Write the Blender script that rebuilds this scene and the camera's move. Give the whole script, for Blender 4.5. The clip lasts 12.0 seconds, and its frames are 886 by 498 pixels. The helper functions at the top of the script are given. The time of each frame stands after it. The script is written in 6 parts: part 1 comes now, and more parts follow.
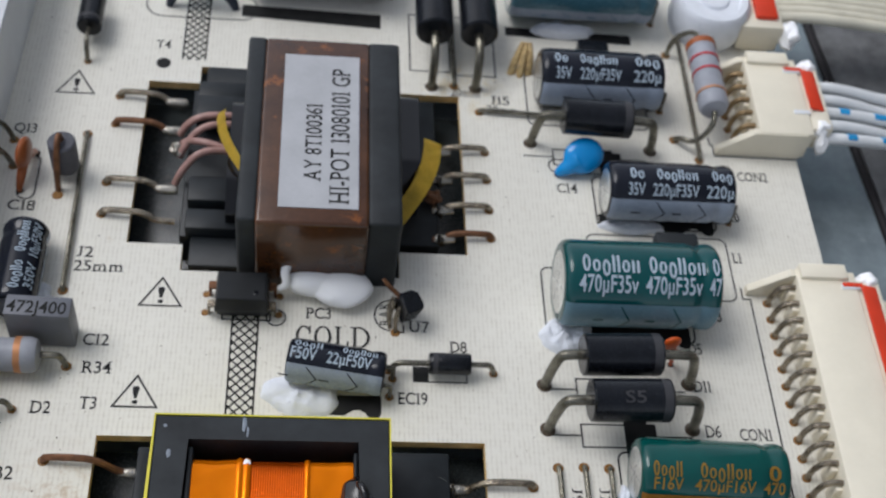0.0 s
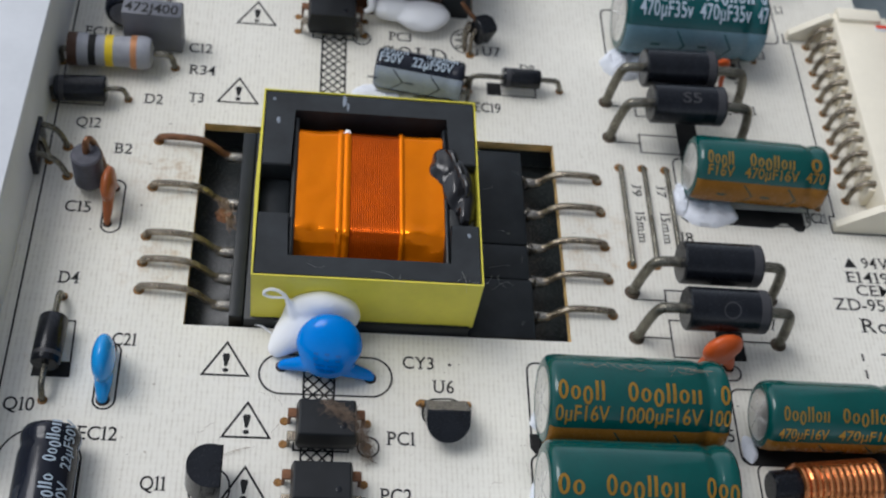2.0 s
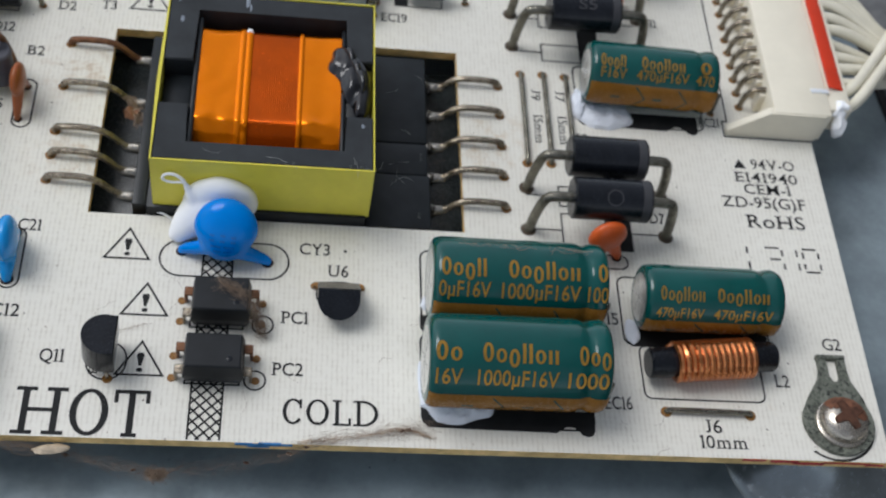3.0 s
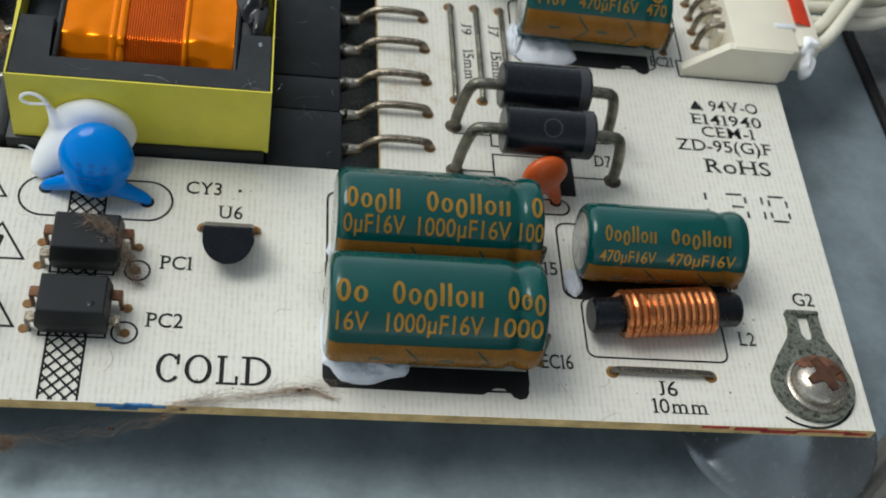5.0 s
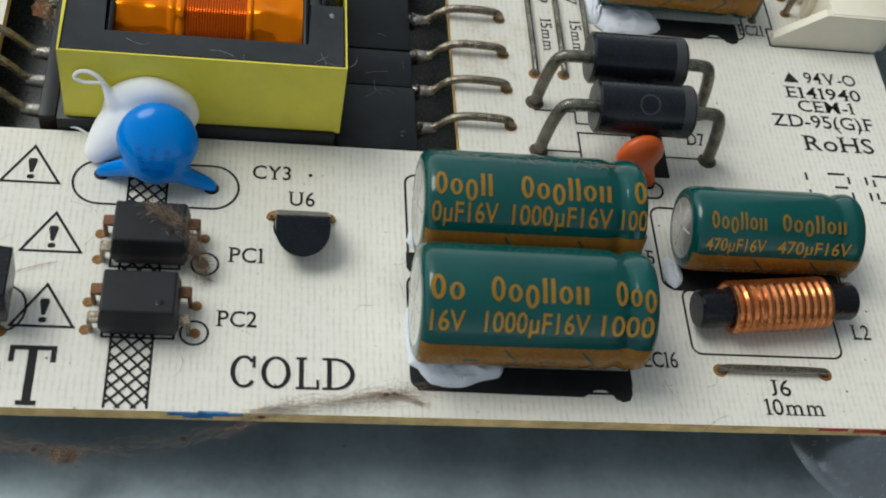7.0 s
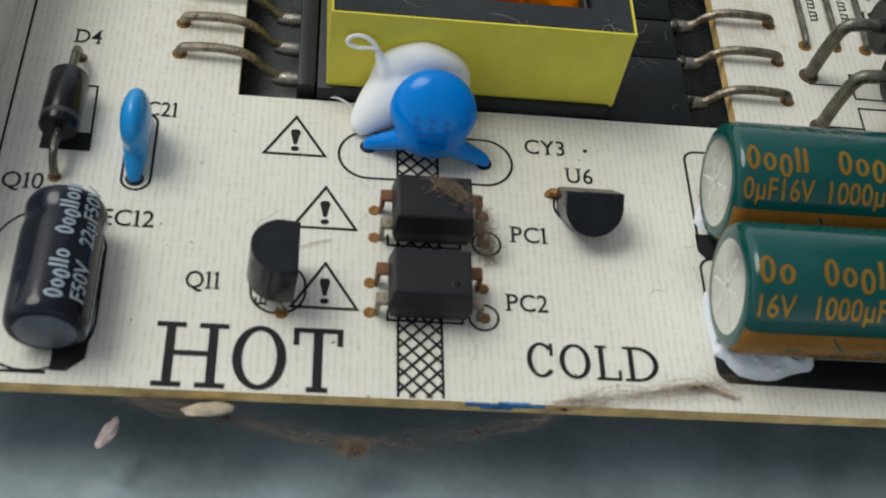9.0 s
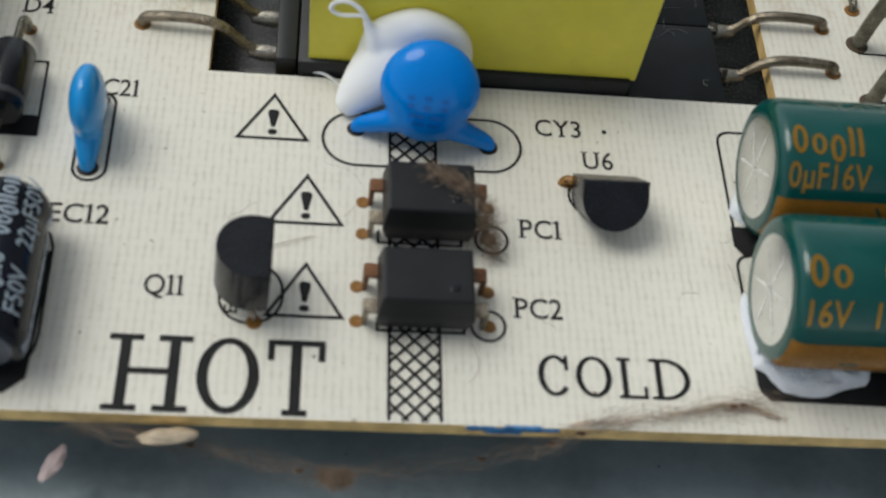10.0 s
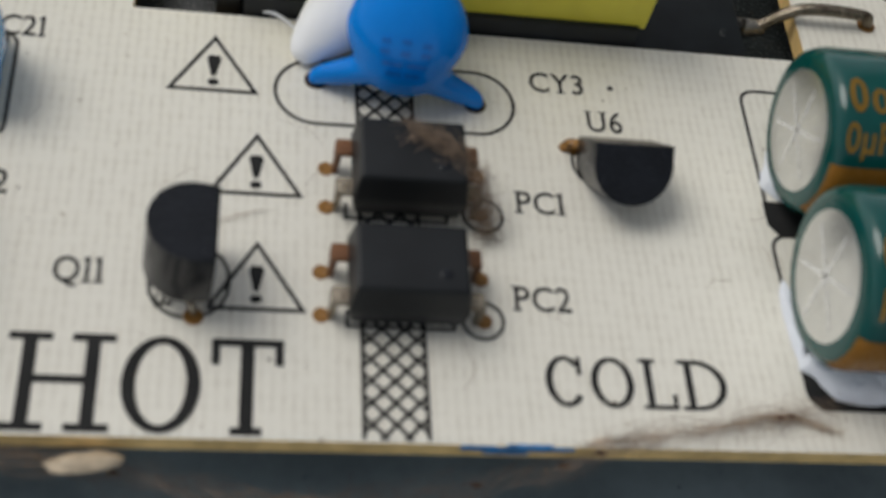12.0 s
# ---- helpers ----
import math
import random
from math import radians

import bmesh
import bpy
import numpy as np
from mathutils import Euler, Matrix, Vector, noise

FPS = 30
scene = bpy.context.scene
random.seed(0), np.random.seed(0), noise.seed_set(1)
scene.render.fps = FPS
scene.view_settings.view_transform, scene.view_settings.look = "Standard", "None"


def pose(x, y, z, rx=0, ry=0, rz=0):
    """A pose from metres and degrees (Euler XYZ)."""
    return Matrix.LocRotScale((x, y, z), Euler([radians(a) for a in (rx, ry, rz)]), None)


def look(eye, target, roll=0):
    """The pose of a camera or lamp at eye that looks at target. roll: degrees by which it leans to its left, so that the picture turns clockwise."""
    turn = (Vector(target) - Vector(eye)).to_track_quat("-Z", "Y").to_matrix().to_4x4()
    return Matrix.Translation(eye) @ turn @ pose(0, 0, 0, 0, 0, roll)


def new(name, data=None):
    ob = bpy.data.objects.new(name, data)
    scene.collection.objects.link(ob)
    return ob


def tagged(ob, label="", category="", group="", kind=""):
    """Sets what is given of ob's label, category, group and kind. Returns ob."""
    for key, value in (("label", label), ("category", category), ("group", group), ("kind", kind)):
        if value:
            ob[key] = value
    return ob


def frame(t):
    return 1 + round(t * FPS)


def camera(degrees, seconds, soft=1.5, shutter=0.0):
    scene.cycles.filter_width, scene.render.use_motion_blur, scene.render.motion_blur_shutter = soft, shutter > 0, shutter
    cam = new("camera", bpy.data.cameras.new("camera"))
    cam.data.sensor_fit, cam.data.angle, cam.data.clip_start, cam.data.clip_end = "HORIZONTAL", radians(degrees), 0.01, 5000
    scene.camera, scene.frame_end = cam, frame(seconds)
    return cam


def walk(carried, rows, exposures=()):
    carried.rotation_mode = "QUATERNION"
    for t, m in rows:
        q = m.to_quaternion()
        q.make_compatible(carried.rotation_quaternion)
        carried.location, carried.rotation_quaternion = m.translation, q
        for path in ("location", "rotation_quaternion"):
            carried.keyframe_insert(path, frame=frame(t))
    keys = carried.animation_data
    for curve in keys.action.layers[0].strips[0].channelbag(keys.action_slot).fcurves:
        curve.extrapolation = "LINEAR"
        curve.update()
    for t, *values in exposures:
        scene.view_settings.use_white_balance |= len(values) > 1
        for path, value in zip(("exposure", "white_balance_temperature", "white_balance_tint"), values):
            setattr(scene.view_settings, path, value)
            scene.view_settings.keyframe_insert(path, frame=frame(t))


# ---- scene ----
CM = 0.01

# camera: seconds, eye and target in centimetres on the board's plan, roll
PATH = [
    (0, (-2.751, -4.189, 12.855), (-1.848, 0.527, 6.455), 10.94),
    (0.3, (-3.209, -5.030, 12.687), (-2.302, -0.400, 6.226), 11.72),
    (0.5, (-3.195, -5.035, 12.637), (-2.326, -0.432, 6.151), 11.33),
    (1, (-3.306, -5.204, 12.631), (-2.335, -0.652, 6.124), 12.27),
    (1.5, (-3.386, -6.654, 12.185), (-2.492, -2.033, 5.716), 11.35),
    (2, (-3.800, -7.632, 12.125), (-2.840, -3.101, 5.602), 12.89),
    (2.5, (-2.961, -8.044, 12.194), (-2.084, -3.605, 5.597), 12.33),
    (3, (-2.742, -8.989, 12.055), (-1.702, -4.487, 5.525), 13.71),
    (3.2, (-2.779, -9.123, 12.257), (-1.760, -4.673, 5.687), 13.95),
    (4.8, (-2.265, -8.612, 9.711), (-0.885, -3.868, 3.419), 16.09),
    (5, (-1.843, -8.834, 9.810), (-0.622, -4.047, 3.518), 14.63),
    (5.5, (-1.971, -9.056, 10.373), (-0.729, -4.376, 4.004), 14.77),
    (6, (-2.272, -9.015, 10.090), (-0.918, -4.292, 3.776), 15.39),
    (6.5, (-2.715, -8.497, 9.580), (-1.256, -3.798, 3.271), 16.79),
    (7, (-2.535, -8.035, 9.062), (-1.288, -3.438, 2.634), 14.96),
    (7.5, (-3.246, -7.789, 8.704), (-1.797, -3.188, 2.322), 16.74),
    (7.7, (-4.071, -7.759, 8.728), (-2.568, -3.149, 2.365), 17.49),
    (9.3, (-4.421, -7.507, 7.418), (-3.585, -2.901, 0.931), 11.44),
    (9.5, (-4.317, -7.114, 6.907), (-3.508, -2.502, 0.420), 10.93),
    (10, (-4.163, -6.761, 7.088), (-3.296, -2.280, 0.517), 11.85),
    (10.5, (-3.716, -7.645, 7.074), (-3.081, -2.656, 0.853), 8.18),
    (11, (-4.217, -6.539, 6.181), (-3.136, -1.943, -0.277), 13.83),
    (11.5, (-4.196, -5.879, 5.645), (-2.979, -1.534, -0.961), 15.54),
    (12, (-4.370, -5.898, 5.736), (-2.955, -1.532, -0.817), 17.79),
]
EXPOSURE = [(0, 0.17, 6150, 11), (3.2, 0.17, 6100, 10), (5, 0.18, 6300, 4), (7.7, 0.17, 6400, 4), (9.3, 0.09, 6550, 5), (10.2, 0.11, 6560, 6), (11, 0.10, 6580, 8), (12, -0.05, 6600, 9)]
cam = camera(39.2, 12.0, soft=1.9)
cam.data.dof.use_dof, cam.data.dof.focus_distance, cam.data.dof.aperture_fstop = True, 0.116, 64
walk(cam, [(t, look(Vector(e) * CM, Vector(g) * CM, r)) for t, e, g, r in PATH], EXPOSURE)

# ---- light: soft daylight from a window to the upper left ----
world = bpy.data.worlds.new("sky")
scene.world = world
world.use_nodes = True
wn = world.node_tree
sky = wn.nodes.new("ShaderNodeTexSky")
sky.sky_type, sky.sun_disc = "NISHITA", False
sky.sun_elevation, sky.sun_rotation = radians(48), radians(-42)
soften = wn.nodes.new("ShaderNodeHueSaturation")
soften.inputs["Saturation"].default_value = 0.30
wn.links.new(sky.outputs[0], soften.inputs["Color"])
wn.links.new(soften.outputs[0], wn.nodes["Background"].inputs[0])
wn.nodes["Background"].inputs[1].default_value = 0.125
sun = new("sun", bpy.data.lights.new("sun", "SUN"))
sun.data.energy, sun.data.angle, sun.data.color = 1.45, radians(31), (1.0, 0.97, 0.93)
sun.matrix_basis = look((-5.0, 2.0, 8.4), (0, 0, 0))


# ---- materials ----
def shader(name):
    m = bpy.data.materials.new(name)
    m.use_nodes = True
    return m, m.node_tree, m.node_tree.nodes["Principled BSDF"]


def blend(nt, fac, a, b, kind="MIX"):
    n = nt.nodes.new("ShaderNodeMix")
    n.data_type, n.blend_type = "RGBA", kind
    for sock, v in ((n.inputs[0], fac), (n.inputs[6], a), (n.inputs[7], b)):
        if isinstance(v, bpy.types.NodeSocket):
            nt.links.new(v, sock)
        else:
            sock.default_value = v if not isinstance(v, tuple) else (*v, 1)[:4]
    return n.outputs[2]


def speckle(nt, scale, detail=4, rough=0.6):
    tc = nt.nodes.new("ShaderNodeTexCoord")
    n = nt.nodes.new("ShaderNodeTexNoise")
    n.inputs["Scale"].default_value, n.inputs["Detail"].default_value, n.inputs["Roughness"].default_value = scale, detail, rough
    nt.links.new(tc.outputs["Object"], n.inputs["Vector"])
    return n.outputs[0]


def span(nt, v, a, b, c=0.0, d=1.0):
    n = nt.nodes.new("ShaderNodeMapRange")
    for k, x in zip(range(1, 5), (a, b, c, d)):
        n.inputs[k].default_value = x
    nt.links.new(v, n.inputs[0])
    return n.outputs[0]


def mat(name, col, rough=0.5, metal=0.0, var=0.18, size=0.5, bump=0.25, depth=3e-5, coat=0.0, dirt=None, dirt_at=0.62, spec=0.3):
    """A surface with broad and fine variation; size: the broad patches, in centimetres."""
    m, nt, p = shader(name)
    broad, fine = speckle(nt, 100 / size), speckle(nt, 1400 / size, 3)
    c = blend(nt, span(nt, broad, 0.3, 0.7), tuple(x * (1 - var) for x in col), tuple(min(1, x * (1 + var)) for x in col))
    c = blend(nt, 0.5 * var + 0.05, c, blend(nt, fine, (0.3, 0.3, 0.3), (1.0, 1.0, 1.0)), "OVERLAY")
    if dirt:
        c = blend(nt, span(nt, speckle(nt, 260 / size, 6, 0.7), dirt_at, dirt_at + 0.1), c, dirt)
    nt.links.new(c, p.inputs["Base Color"])
    nt.links.new(span(nt, fine, 0.2, 0.8, max(0.03, rough - 0.1), min(1, rough + 0.12)), p.inputs["Roughness"])
    p.inputs["Metallic"].default_value, p.inputs["Coat Weight"].default_value = metal, coat
    p.inputs["Specular IOR Level"].default_value = spec
    b = nt.nodes.new("ShaderNodeBump")
    b.inputs["Strength"].default_value, b.inputs["Distance"].default_value = bump, depth
    nt.links.new(fine, b.inputs["Height"])
    nt.links.new(b.outputs[0], p.inputs["Normal"])
    return m


def weave():
    """Cream solder mask over a fine glass weave, with flux stains and specks."""
    m, nt, p = shader("cream_board")
    tc = nt.nodes.new("ShaderNodeTexCoord")
    waves = []
    for axis, scale in (("X", 560), ("Y", 440)):
        w = nt.nodes.new("ShaderNodeTexWave")
        w.wave_type, w.bands_direction = "BANDS", axis
        w.inputs["Scale"].default_value, w.inputs["Distortion"].default_value = scale, 1.6
        w.inputs["Detail"].default_value, w.inputs["Detail Scale"].default_value = 2, 1.4
        nt.links.new(tc.outputs["Object"], w.inputs["Vector"])
        waves.append(w.outputs[1])
    broad = speckle(nt, 45, 5)
    c = blend(nt, span(nt, broad, 0.3, 0.7), (0.74, 0.715, 0.635), (0.80, 0.775, 0.69))
    for wave, most, tint in ((waves[0], 0.50, (0.52, 0.48, 0.40)), (waves[1], 0.16, (0.56, 0.52, 0.44))):
        patchy = nt.nodes.new("ShaderNodeMath")
        patchy.operation = "MULTIPLY"
        nt.links.new(span(nt, wave, 0.45, 1.0, 0, most), patchy.inputs[0])
        nt.links.new(span(nt, speckle(nt, 900, 3), 0.35, 0.65), patchy.inputs[1])
        c = blend(nt, patchy.outputs[0], c, tint)
    c = blend(nt, span(nt, speckle(nt, 130, 6, 0.7), 0.66, 0.80, 0, 0.5), c, (0.55, 0.40, 0.22))
    c = blend(nt, span(nt, speckle(nt, 1300, 2), 0.71, 0.77, 0, 0.7), c, (0.30, 0.24, 0.17))
    # flux stains round the transformers' legs
    for x, y, reach, tint in ((-5.25, 1.75, 0.75, (0.42, 0.27, 0.13)), (-5.30, 0.35, 0.6, (0.45, 0.30, 0.15)), (-0.55, 8.15, 0.7, (0.62, 0.45, 0.14)), (-0.15, 1.0, 0.8, (0.50, 0.36, 0.20)), (3.4, 8.2, 0.5, (0.55, 0.40, 0.16))):
        far = nt.nodes.new("ShaderNodeVectorMath")
        far.operation = "DISTANCE"
        nt.links.new(tc.outputs["Object"], far.inputs[0])
        far.inputs[1].default_value = (x * CM, y * CM, 0)
        near = nt.nodes.new("ShaderNodeMath")
        near.operation = "MULTIPLY"
        nt.links.new(span(nt, far.outputs["Value"], reach * CM * 0.2, reach * CM, 1.0, 0.0), near.inputs[0])
        nt.links.new(span(nt, speckle(nt, 420, 6, 0.72), 0.48, 0.68, 0.0, 0.75), near.inputs[1])
        c = blend(nt, near.outputs[0], c, tint)
    nt.links.new(c, p.inputs["Base Color"])
    nt.links.new(span(nt, broad, 0.3, 0.7, 0.42, 0.58), p.inputs["Roughness"])
    b = nt.nodes.new("ShaderNodeBump")
    b.inputs["Strength"].default_value, b.inputs["Distance"].default_value = 0.35, 3e-5
    nt.links.new(blend(nt, 0.5, waves[0], waves[1]), b.inputs["Height"])
    nt.links.new(b.outputs[0], p.inputs["Normal"])
    return m


BOARD = weave()
EDGE = mat("board_edge", (0.78, 0.52, 0.22), 0.7, var=0.3, size=0.2, dirt=(0.36, 0.20, 0.08))
INK = mat("black_ink", (0.017, 0.017, 0.017), 0.6, var=0.3, size=0.3, bump=0.1, spec=0.16)
HOLE = mat("fluxed_hole", (0.29, 0.14, 0.032), 0.35, var=0.5, size=0.08, dirt=(0.03, 0.015, 0.01), dirt_at=0.5)
GREY_FLUX = mat("grey_flux", (0.10, 0.075, 0.05), 0.4, var=0.5, size=0.08, dirt=(0.03, 0.02, 0.015), dirt_at=0.5)
DARK = mat("dark_hole", (0.03, 0.02, 0.015), 0.5)
TIN = mat("tinned_wire", (0.26, 0.225, 0.175), 0.24, 0.85, var=0.5, size=0.12, bump=0.8, depth=6e-5, dirt=(0.085, 0.052, 0.028), dirt_at=0.53)
SOLDER = mat("solder", (0.32, 0.30, 0.26), 0.22, 0.85, var=0.4, size=0.1, bump=0.6, depth=6e-5, dirt=(0.09, 0.06, 0.035), dirt_at=0.56)
RUSTY = mat("fluxed_wire", (0.16, 0.075, 0.038), 0.45, 0.4, var=0.4, size=0.1, bump=0.5)
LEAD = mat("grey_lead", (0.165, 0.155, 0.125), 0.25, 0.75, var=0.45, size=0.15, bump=0.7, depth=5e-5, dirt=(0.07, 0.055, 0.03), dirt_at=0.56)
FERRITE = mat("ferrite", (0.022, 0.025, 0.0275), 0.55, spec=0.25, var=0.3, size=0.4, dirt=(0.06, 0.06, 0.06), dirt_at=0.68)
BAKELITE = mat("black_bobbin", (0.0105, 0.0130, 0.0150), 0.40, spec=0.3, var=0.4, size=0.3, dirt=(0.055, 0.052, 0.048), dirt_at=0.665)
GLOSSY_FOOT = mat("fluxed_bobbin_foot", (0.026, 0.030, 0.030), 0.24, spec=0.5, var=0.5, size=0.35, bump=0.5, depth=8e-5, dirt=(0.075, 0.066, 0.055), dirt_at=0.60)
EPOXY = mat("black_epoxy", (0.0072, 0.0085, 0.0115), 0.22, spec=0.30, var=0.35, size=0.25, bump=0.4, dirt=(0.05, 0.048, 0.044), dirt_at=0.675)
CHIP = mat("chip_plastic", (0.0105, 0.0120, 0.0138), 0.44, spec=0.27, var=0.25, size=0.3, bump=0.4, dirt=(0.075, 0.066, 0.052), dirt_at=0.66)
PALE_FACE = mat("pale_chip_face", (0.17, 0.155, 0.13), 0.6, var=0.35, size=0.12, bump=0.5, dirt=(0.04, 0.037, 0.033), dirt_at=0.52)
BAND = mat("grey_band", (0.042, 0.042, 0.046), 0.45)
VARNISH = mat("black_varnish", (0.006, 0.006, 0.007), 0.09, size=0.2, spec=0.5)
DARK_SOLDER = mat("flux_dark_solder", (0.10, 0.092, 0.08), 0.16, 0.8, var=0.5, size=0.08, bump=0.5, depth=6e-5, dirt=(0.02, 0.018, 0.016), dirt_at=0.48)
YELLOW = mat("yellow_tape", (0.69, 0.605, 0.065), 0.38, var=0.16, size=1.3, bump=0.25, coat=0.12, dirt=(0.50, 0.36, 0.06), dirt_at=0.64)
ORANGE = mat("orange_tape", (0.84, 0.200, 0.0), 0.12, 0.52, var=0.10, size=1.6, bump=0.25, depth=8e-5, coat=0.05, spec=0.1)
WINDING = mat("taped_copper", (0.44, 0.066, 0.001), 0.20, 0.62, var=0.15, size=0.5, bump=0.1, coat=0.05, spec=0.08)
# orange patches: the tape's uneven brown, and its lit orange glow put in as colour
BROWN = mat("brown_tape", (0.058, 0.023, 0.009), 0.16, var=0.5, size=0.8, bump=0.2, spec=0.5, coat=0.1, dirt=(0.22, 0.068, 0.012), dirt_at=0.57)
STICKER = mat("silver_sticker", (0.43, 0.435, 0.45), 0.42, 0.15, var=0.10, size=0.6)
PALE_YELLOW = mat("pale_yellow_tape", (0.66, 0.45, 0.055), 0.3, var=0.2, size=0.3, coat=0.3)
TAN_FLUX = mat("tan_flux", (0.50, 0.36, 0.17), 0.4, var=0.4, size=0.1, dirt=(0.20, 0.11, 0.04), dirt_at=0.55)
PINK = mat("pink_wire", (0.36, 0.21, 0.18), 0.35, var=0.25, size=0.2, coat=0.3, dirt=(0.40, 0.30, 0.14))
COPPER = mat("enamelled_copper", (0.57, 0.205, 0.070), 0.20, 0.9, var=0.25, size=0.2, coat=0.3)
GREEN = mat("green_sleeve", (0.002, 0.064, 0.057), 0.13, var=0.14, size=0.6, bump=0.10, coat=0.0, spec=0.45)
TEAL = mat("teal_sleeve", (0.002, 0.058, 0.060), 0.13, var=0.14, size=0.6, bump=0.10, coat=0.0, spec=0.45)
NAVY = mat("black_sleeve", (0.009, 0.011, 0.018), 0.13, var=0.15, size=0.6, bump=0.10, coat=0.0, spec=0.32)
GOLD = mat("gold_print", (0.40, 0.215, 0.036), 0.32, 0.70, var=0.15, size=0.3)
OCHRE = mat("ochre_stripe", (0.26, 0.115, 0.018), 0.24, var=0.15, size=0.4, spec=0.2)
PALE = mat("pale_print", (0.36, 0.43, 0.50), 0.35, var=0.12, size=0.3)
TEAL_STRIPE = mat("teal_stripe", (0.12, 0.21, 0.26), 0.22, var=0.12, size=0.4, spec=0.3)
PALE_STRIPE = mat("pale_stripe", (0.27, 0.315, 0.39), 0.25, var=0.12, size=0.4, spec=0.25)
ALUMINIUM = mat("aluminium", (0.74, 0.74, 0.72), 0.32, 0.9, var=0.12, size=0.3)
RUBBER = mat("rubber_seal", (0.03, 0.03, 0.03), 0.6)
SILICONE = mat("white_silicone", (0.94, 0.945, 0.955), 0.42, var=0.04, size=0.5, bump=0.15)
BLUE = mat("blue_epoxy", (0.0, 0.20, 0.69), 0.07, var=0.08, size=0.6, bump=0.05, coat=0.0, spec=0.27)
SKY_BLUE = mat("light_blue_epoxy", (0.010, 0.27, 0.68), 0.2, var=0.10, size=0.5, bump=0.08, coat=0.4)
RUSSET = mat("russet_ceramic", (0.30, 0.085, 0.025), 0.32, var=0.2, size=0.3, coat=0.2)
RED_ORANGE = mat("orange_ceramic", (0.60, 0.10, 0.018), 0.35, var=0.12, size=0.3, coat=0.2)
GREY_BLUE = mat("blue_grey_resistor", (0.30, 0.31, 0.345), 0.4, var=0.15, size=0.3, dirt=(0.18, 0.15, 0.13), dirt_at=0.68)
YELLOW_INK = mat("yellow_ink", (0.70, 0.50, 0.02), 0.4)
RED_INK = mat("red_ink", (0.45, 0.02, 0.03), 0.4)
COPPER_INK = mat("copper_ink", (0.48, 0.22, 0.10), 0.4, 0.3)
BROWN_INK = mat("brown_ink", (0.07, 0.035, 0.022), 0.5)
GREY_BOX = mat("grey_film_case", (0.14, 0.145, 0.165), 0.45, var=0.12, size=0.4)
BEAD = mat("ferrite_bead", (0.085, 0.085, 0.10), 0.6, var=0.3, size=0.2, bump=0.5)
IVORY = mat("ivory_nylon", (0.80, 0.74, 0.595), 0.42, var=0.06, size=0.8, bump=0.1)
RED = mat("red_marker", (0.66, 0.05, 0.018), 0.4, var=0.12, size=0.5)
CREAM_WIRE = mat("cream_wire", (0.70, 0.66, 0.53), 0.4, var=0.10, size=0.5)
WHITE_WIRE = mat("white_wire", (0.72, 0.74, 0.75), 0.38, var=0.08, size=0.5)
BLUE_PRINT = mat("blue_print", (0.03, 0.30, 0.62), 0.4)
BLUE_MARK = mat("blue_marker", (0.04, 0.17, 0.38), 0.7, var=0.5, size=0.1, dirt=(0.45, 0.36, 0.2), dirt_at=0.6)
RED_MARK = mat("red_pen", (0.45, 0.05, 0.05), 0.6, var=0.4, size=0.1)
STEEL = mat("galvanised_steel", (0.255, 0.305, 0.328), 0.36, 0.45, var=0.30, size=1.0, bump=0.2, depth=5e-5, dirt=(0.36, 0.40, 0.42), dirt_at=0.64)
# the tray's steel again, darkened for the shade under the board
BOSS = mat("shaded_boss", (0.20, 0.225, 0.235), 0.22, 0.65, var=0.3, size=0.9, bump=0.3, depth=5e-5, dirt=(0.22, 0.25, 0.26), dirt_at=0.66)
SPECKLED = mat("speckled_sheet", (0.125, 0.127, 0.13), 0.6, 0.1, var=0.4, size=0.35, bump=0.6, depth=8e-5, dirt=(0.36, 0.36, 0.37), dirt_at=0.64)
LUG = mat("galvanised_lug", (0.18, 0.19, 0.155), 0.55, 0.5, var=0.3, size=0.11, bump=0.8, dirt=(0.035, 0.04, 0.035), dirt_at=0.50)
SCREW = mat("rusted_screw", (0.44, 0.40, 0.34), 0.26, 0.85, var=0.25, size=0.2, dirt=(0.16, 0.075, 0.04), dirt_at=0.58)
RUST_BLOOM = mat("rust_bloom", (0.145, 0.062, 0.034), 0.75, var=0.45, size=0.07, bump=0.8, depth=6e-5, dirt=(0.06, 0.028, 0.018), dirt_at=0.58)
RUST = mat("rust", (0.07, 0.03, 0.017), 0.75, var=0.5, size=0.08)
PAINT = mat("white_painted_steel", (0.70, 0.72, 0.74), 0.45, var=0.06, size=0.8, bump=0.15)
DUST = mat("dust_fibre", (0.22, 0.16, 0.115), 0.9, var=0.4, size=0.1)
DUST_PALE = mat("pale_dust", (0.40, 0.31, 0.225), 0.9, var=0.4, size=0.1)
HUSK = mat("pale_husk", (0.50, 0.41, 0.30), 0.6, var=0.2, size=0.1)
PINK_HUSK = mat("pinkish_husk", (0.45, 0.36, 0.36), 0.6, var=0.2, size=0.1)
RIBBON = mat("grey_ribbon", (0.25, 0.24, 0.215), 0.6, var=0.15, size=0.4)


# ---- building helpers, in centimetres ----
def link(name, bm, material, parent=None, label="", smooth=True):
    """One mesh object of a bmesh in centimetres; the materials go by face index."""
    bmesh.ops.recalc_face_normals(bm, faces=bm.faces)
    for v in bm.verts:
        v.co *= CM
    me = bpy.data.meshes.new(name)
    bm.to_mesh(me)
    bm.free()
    for m in material if isinstance(material, (list, tuple)) else [material]:
        me.materials.append(m)
    if smooth:
        me.shade_smooth()
        me.set_sharp_from_angle(angle=radians(38))
    ob = new(name, me)
    ob.parent = parent
    return tagged(ob, label)


part = link


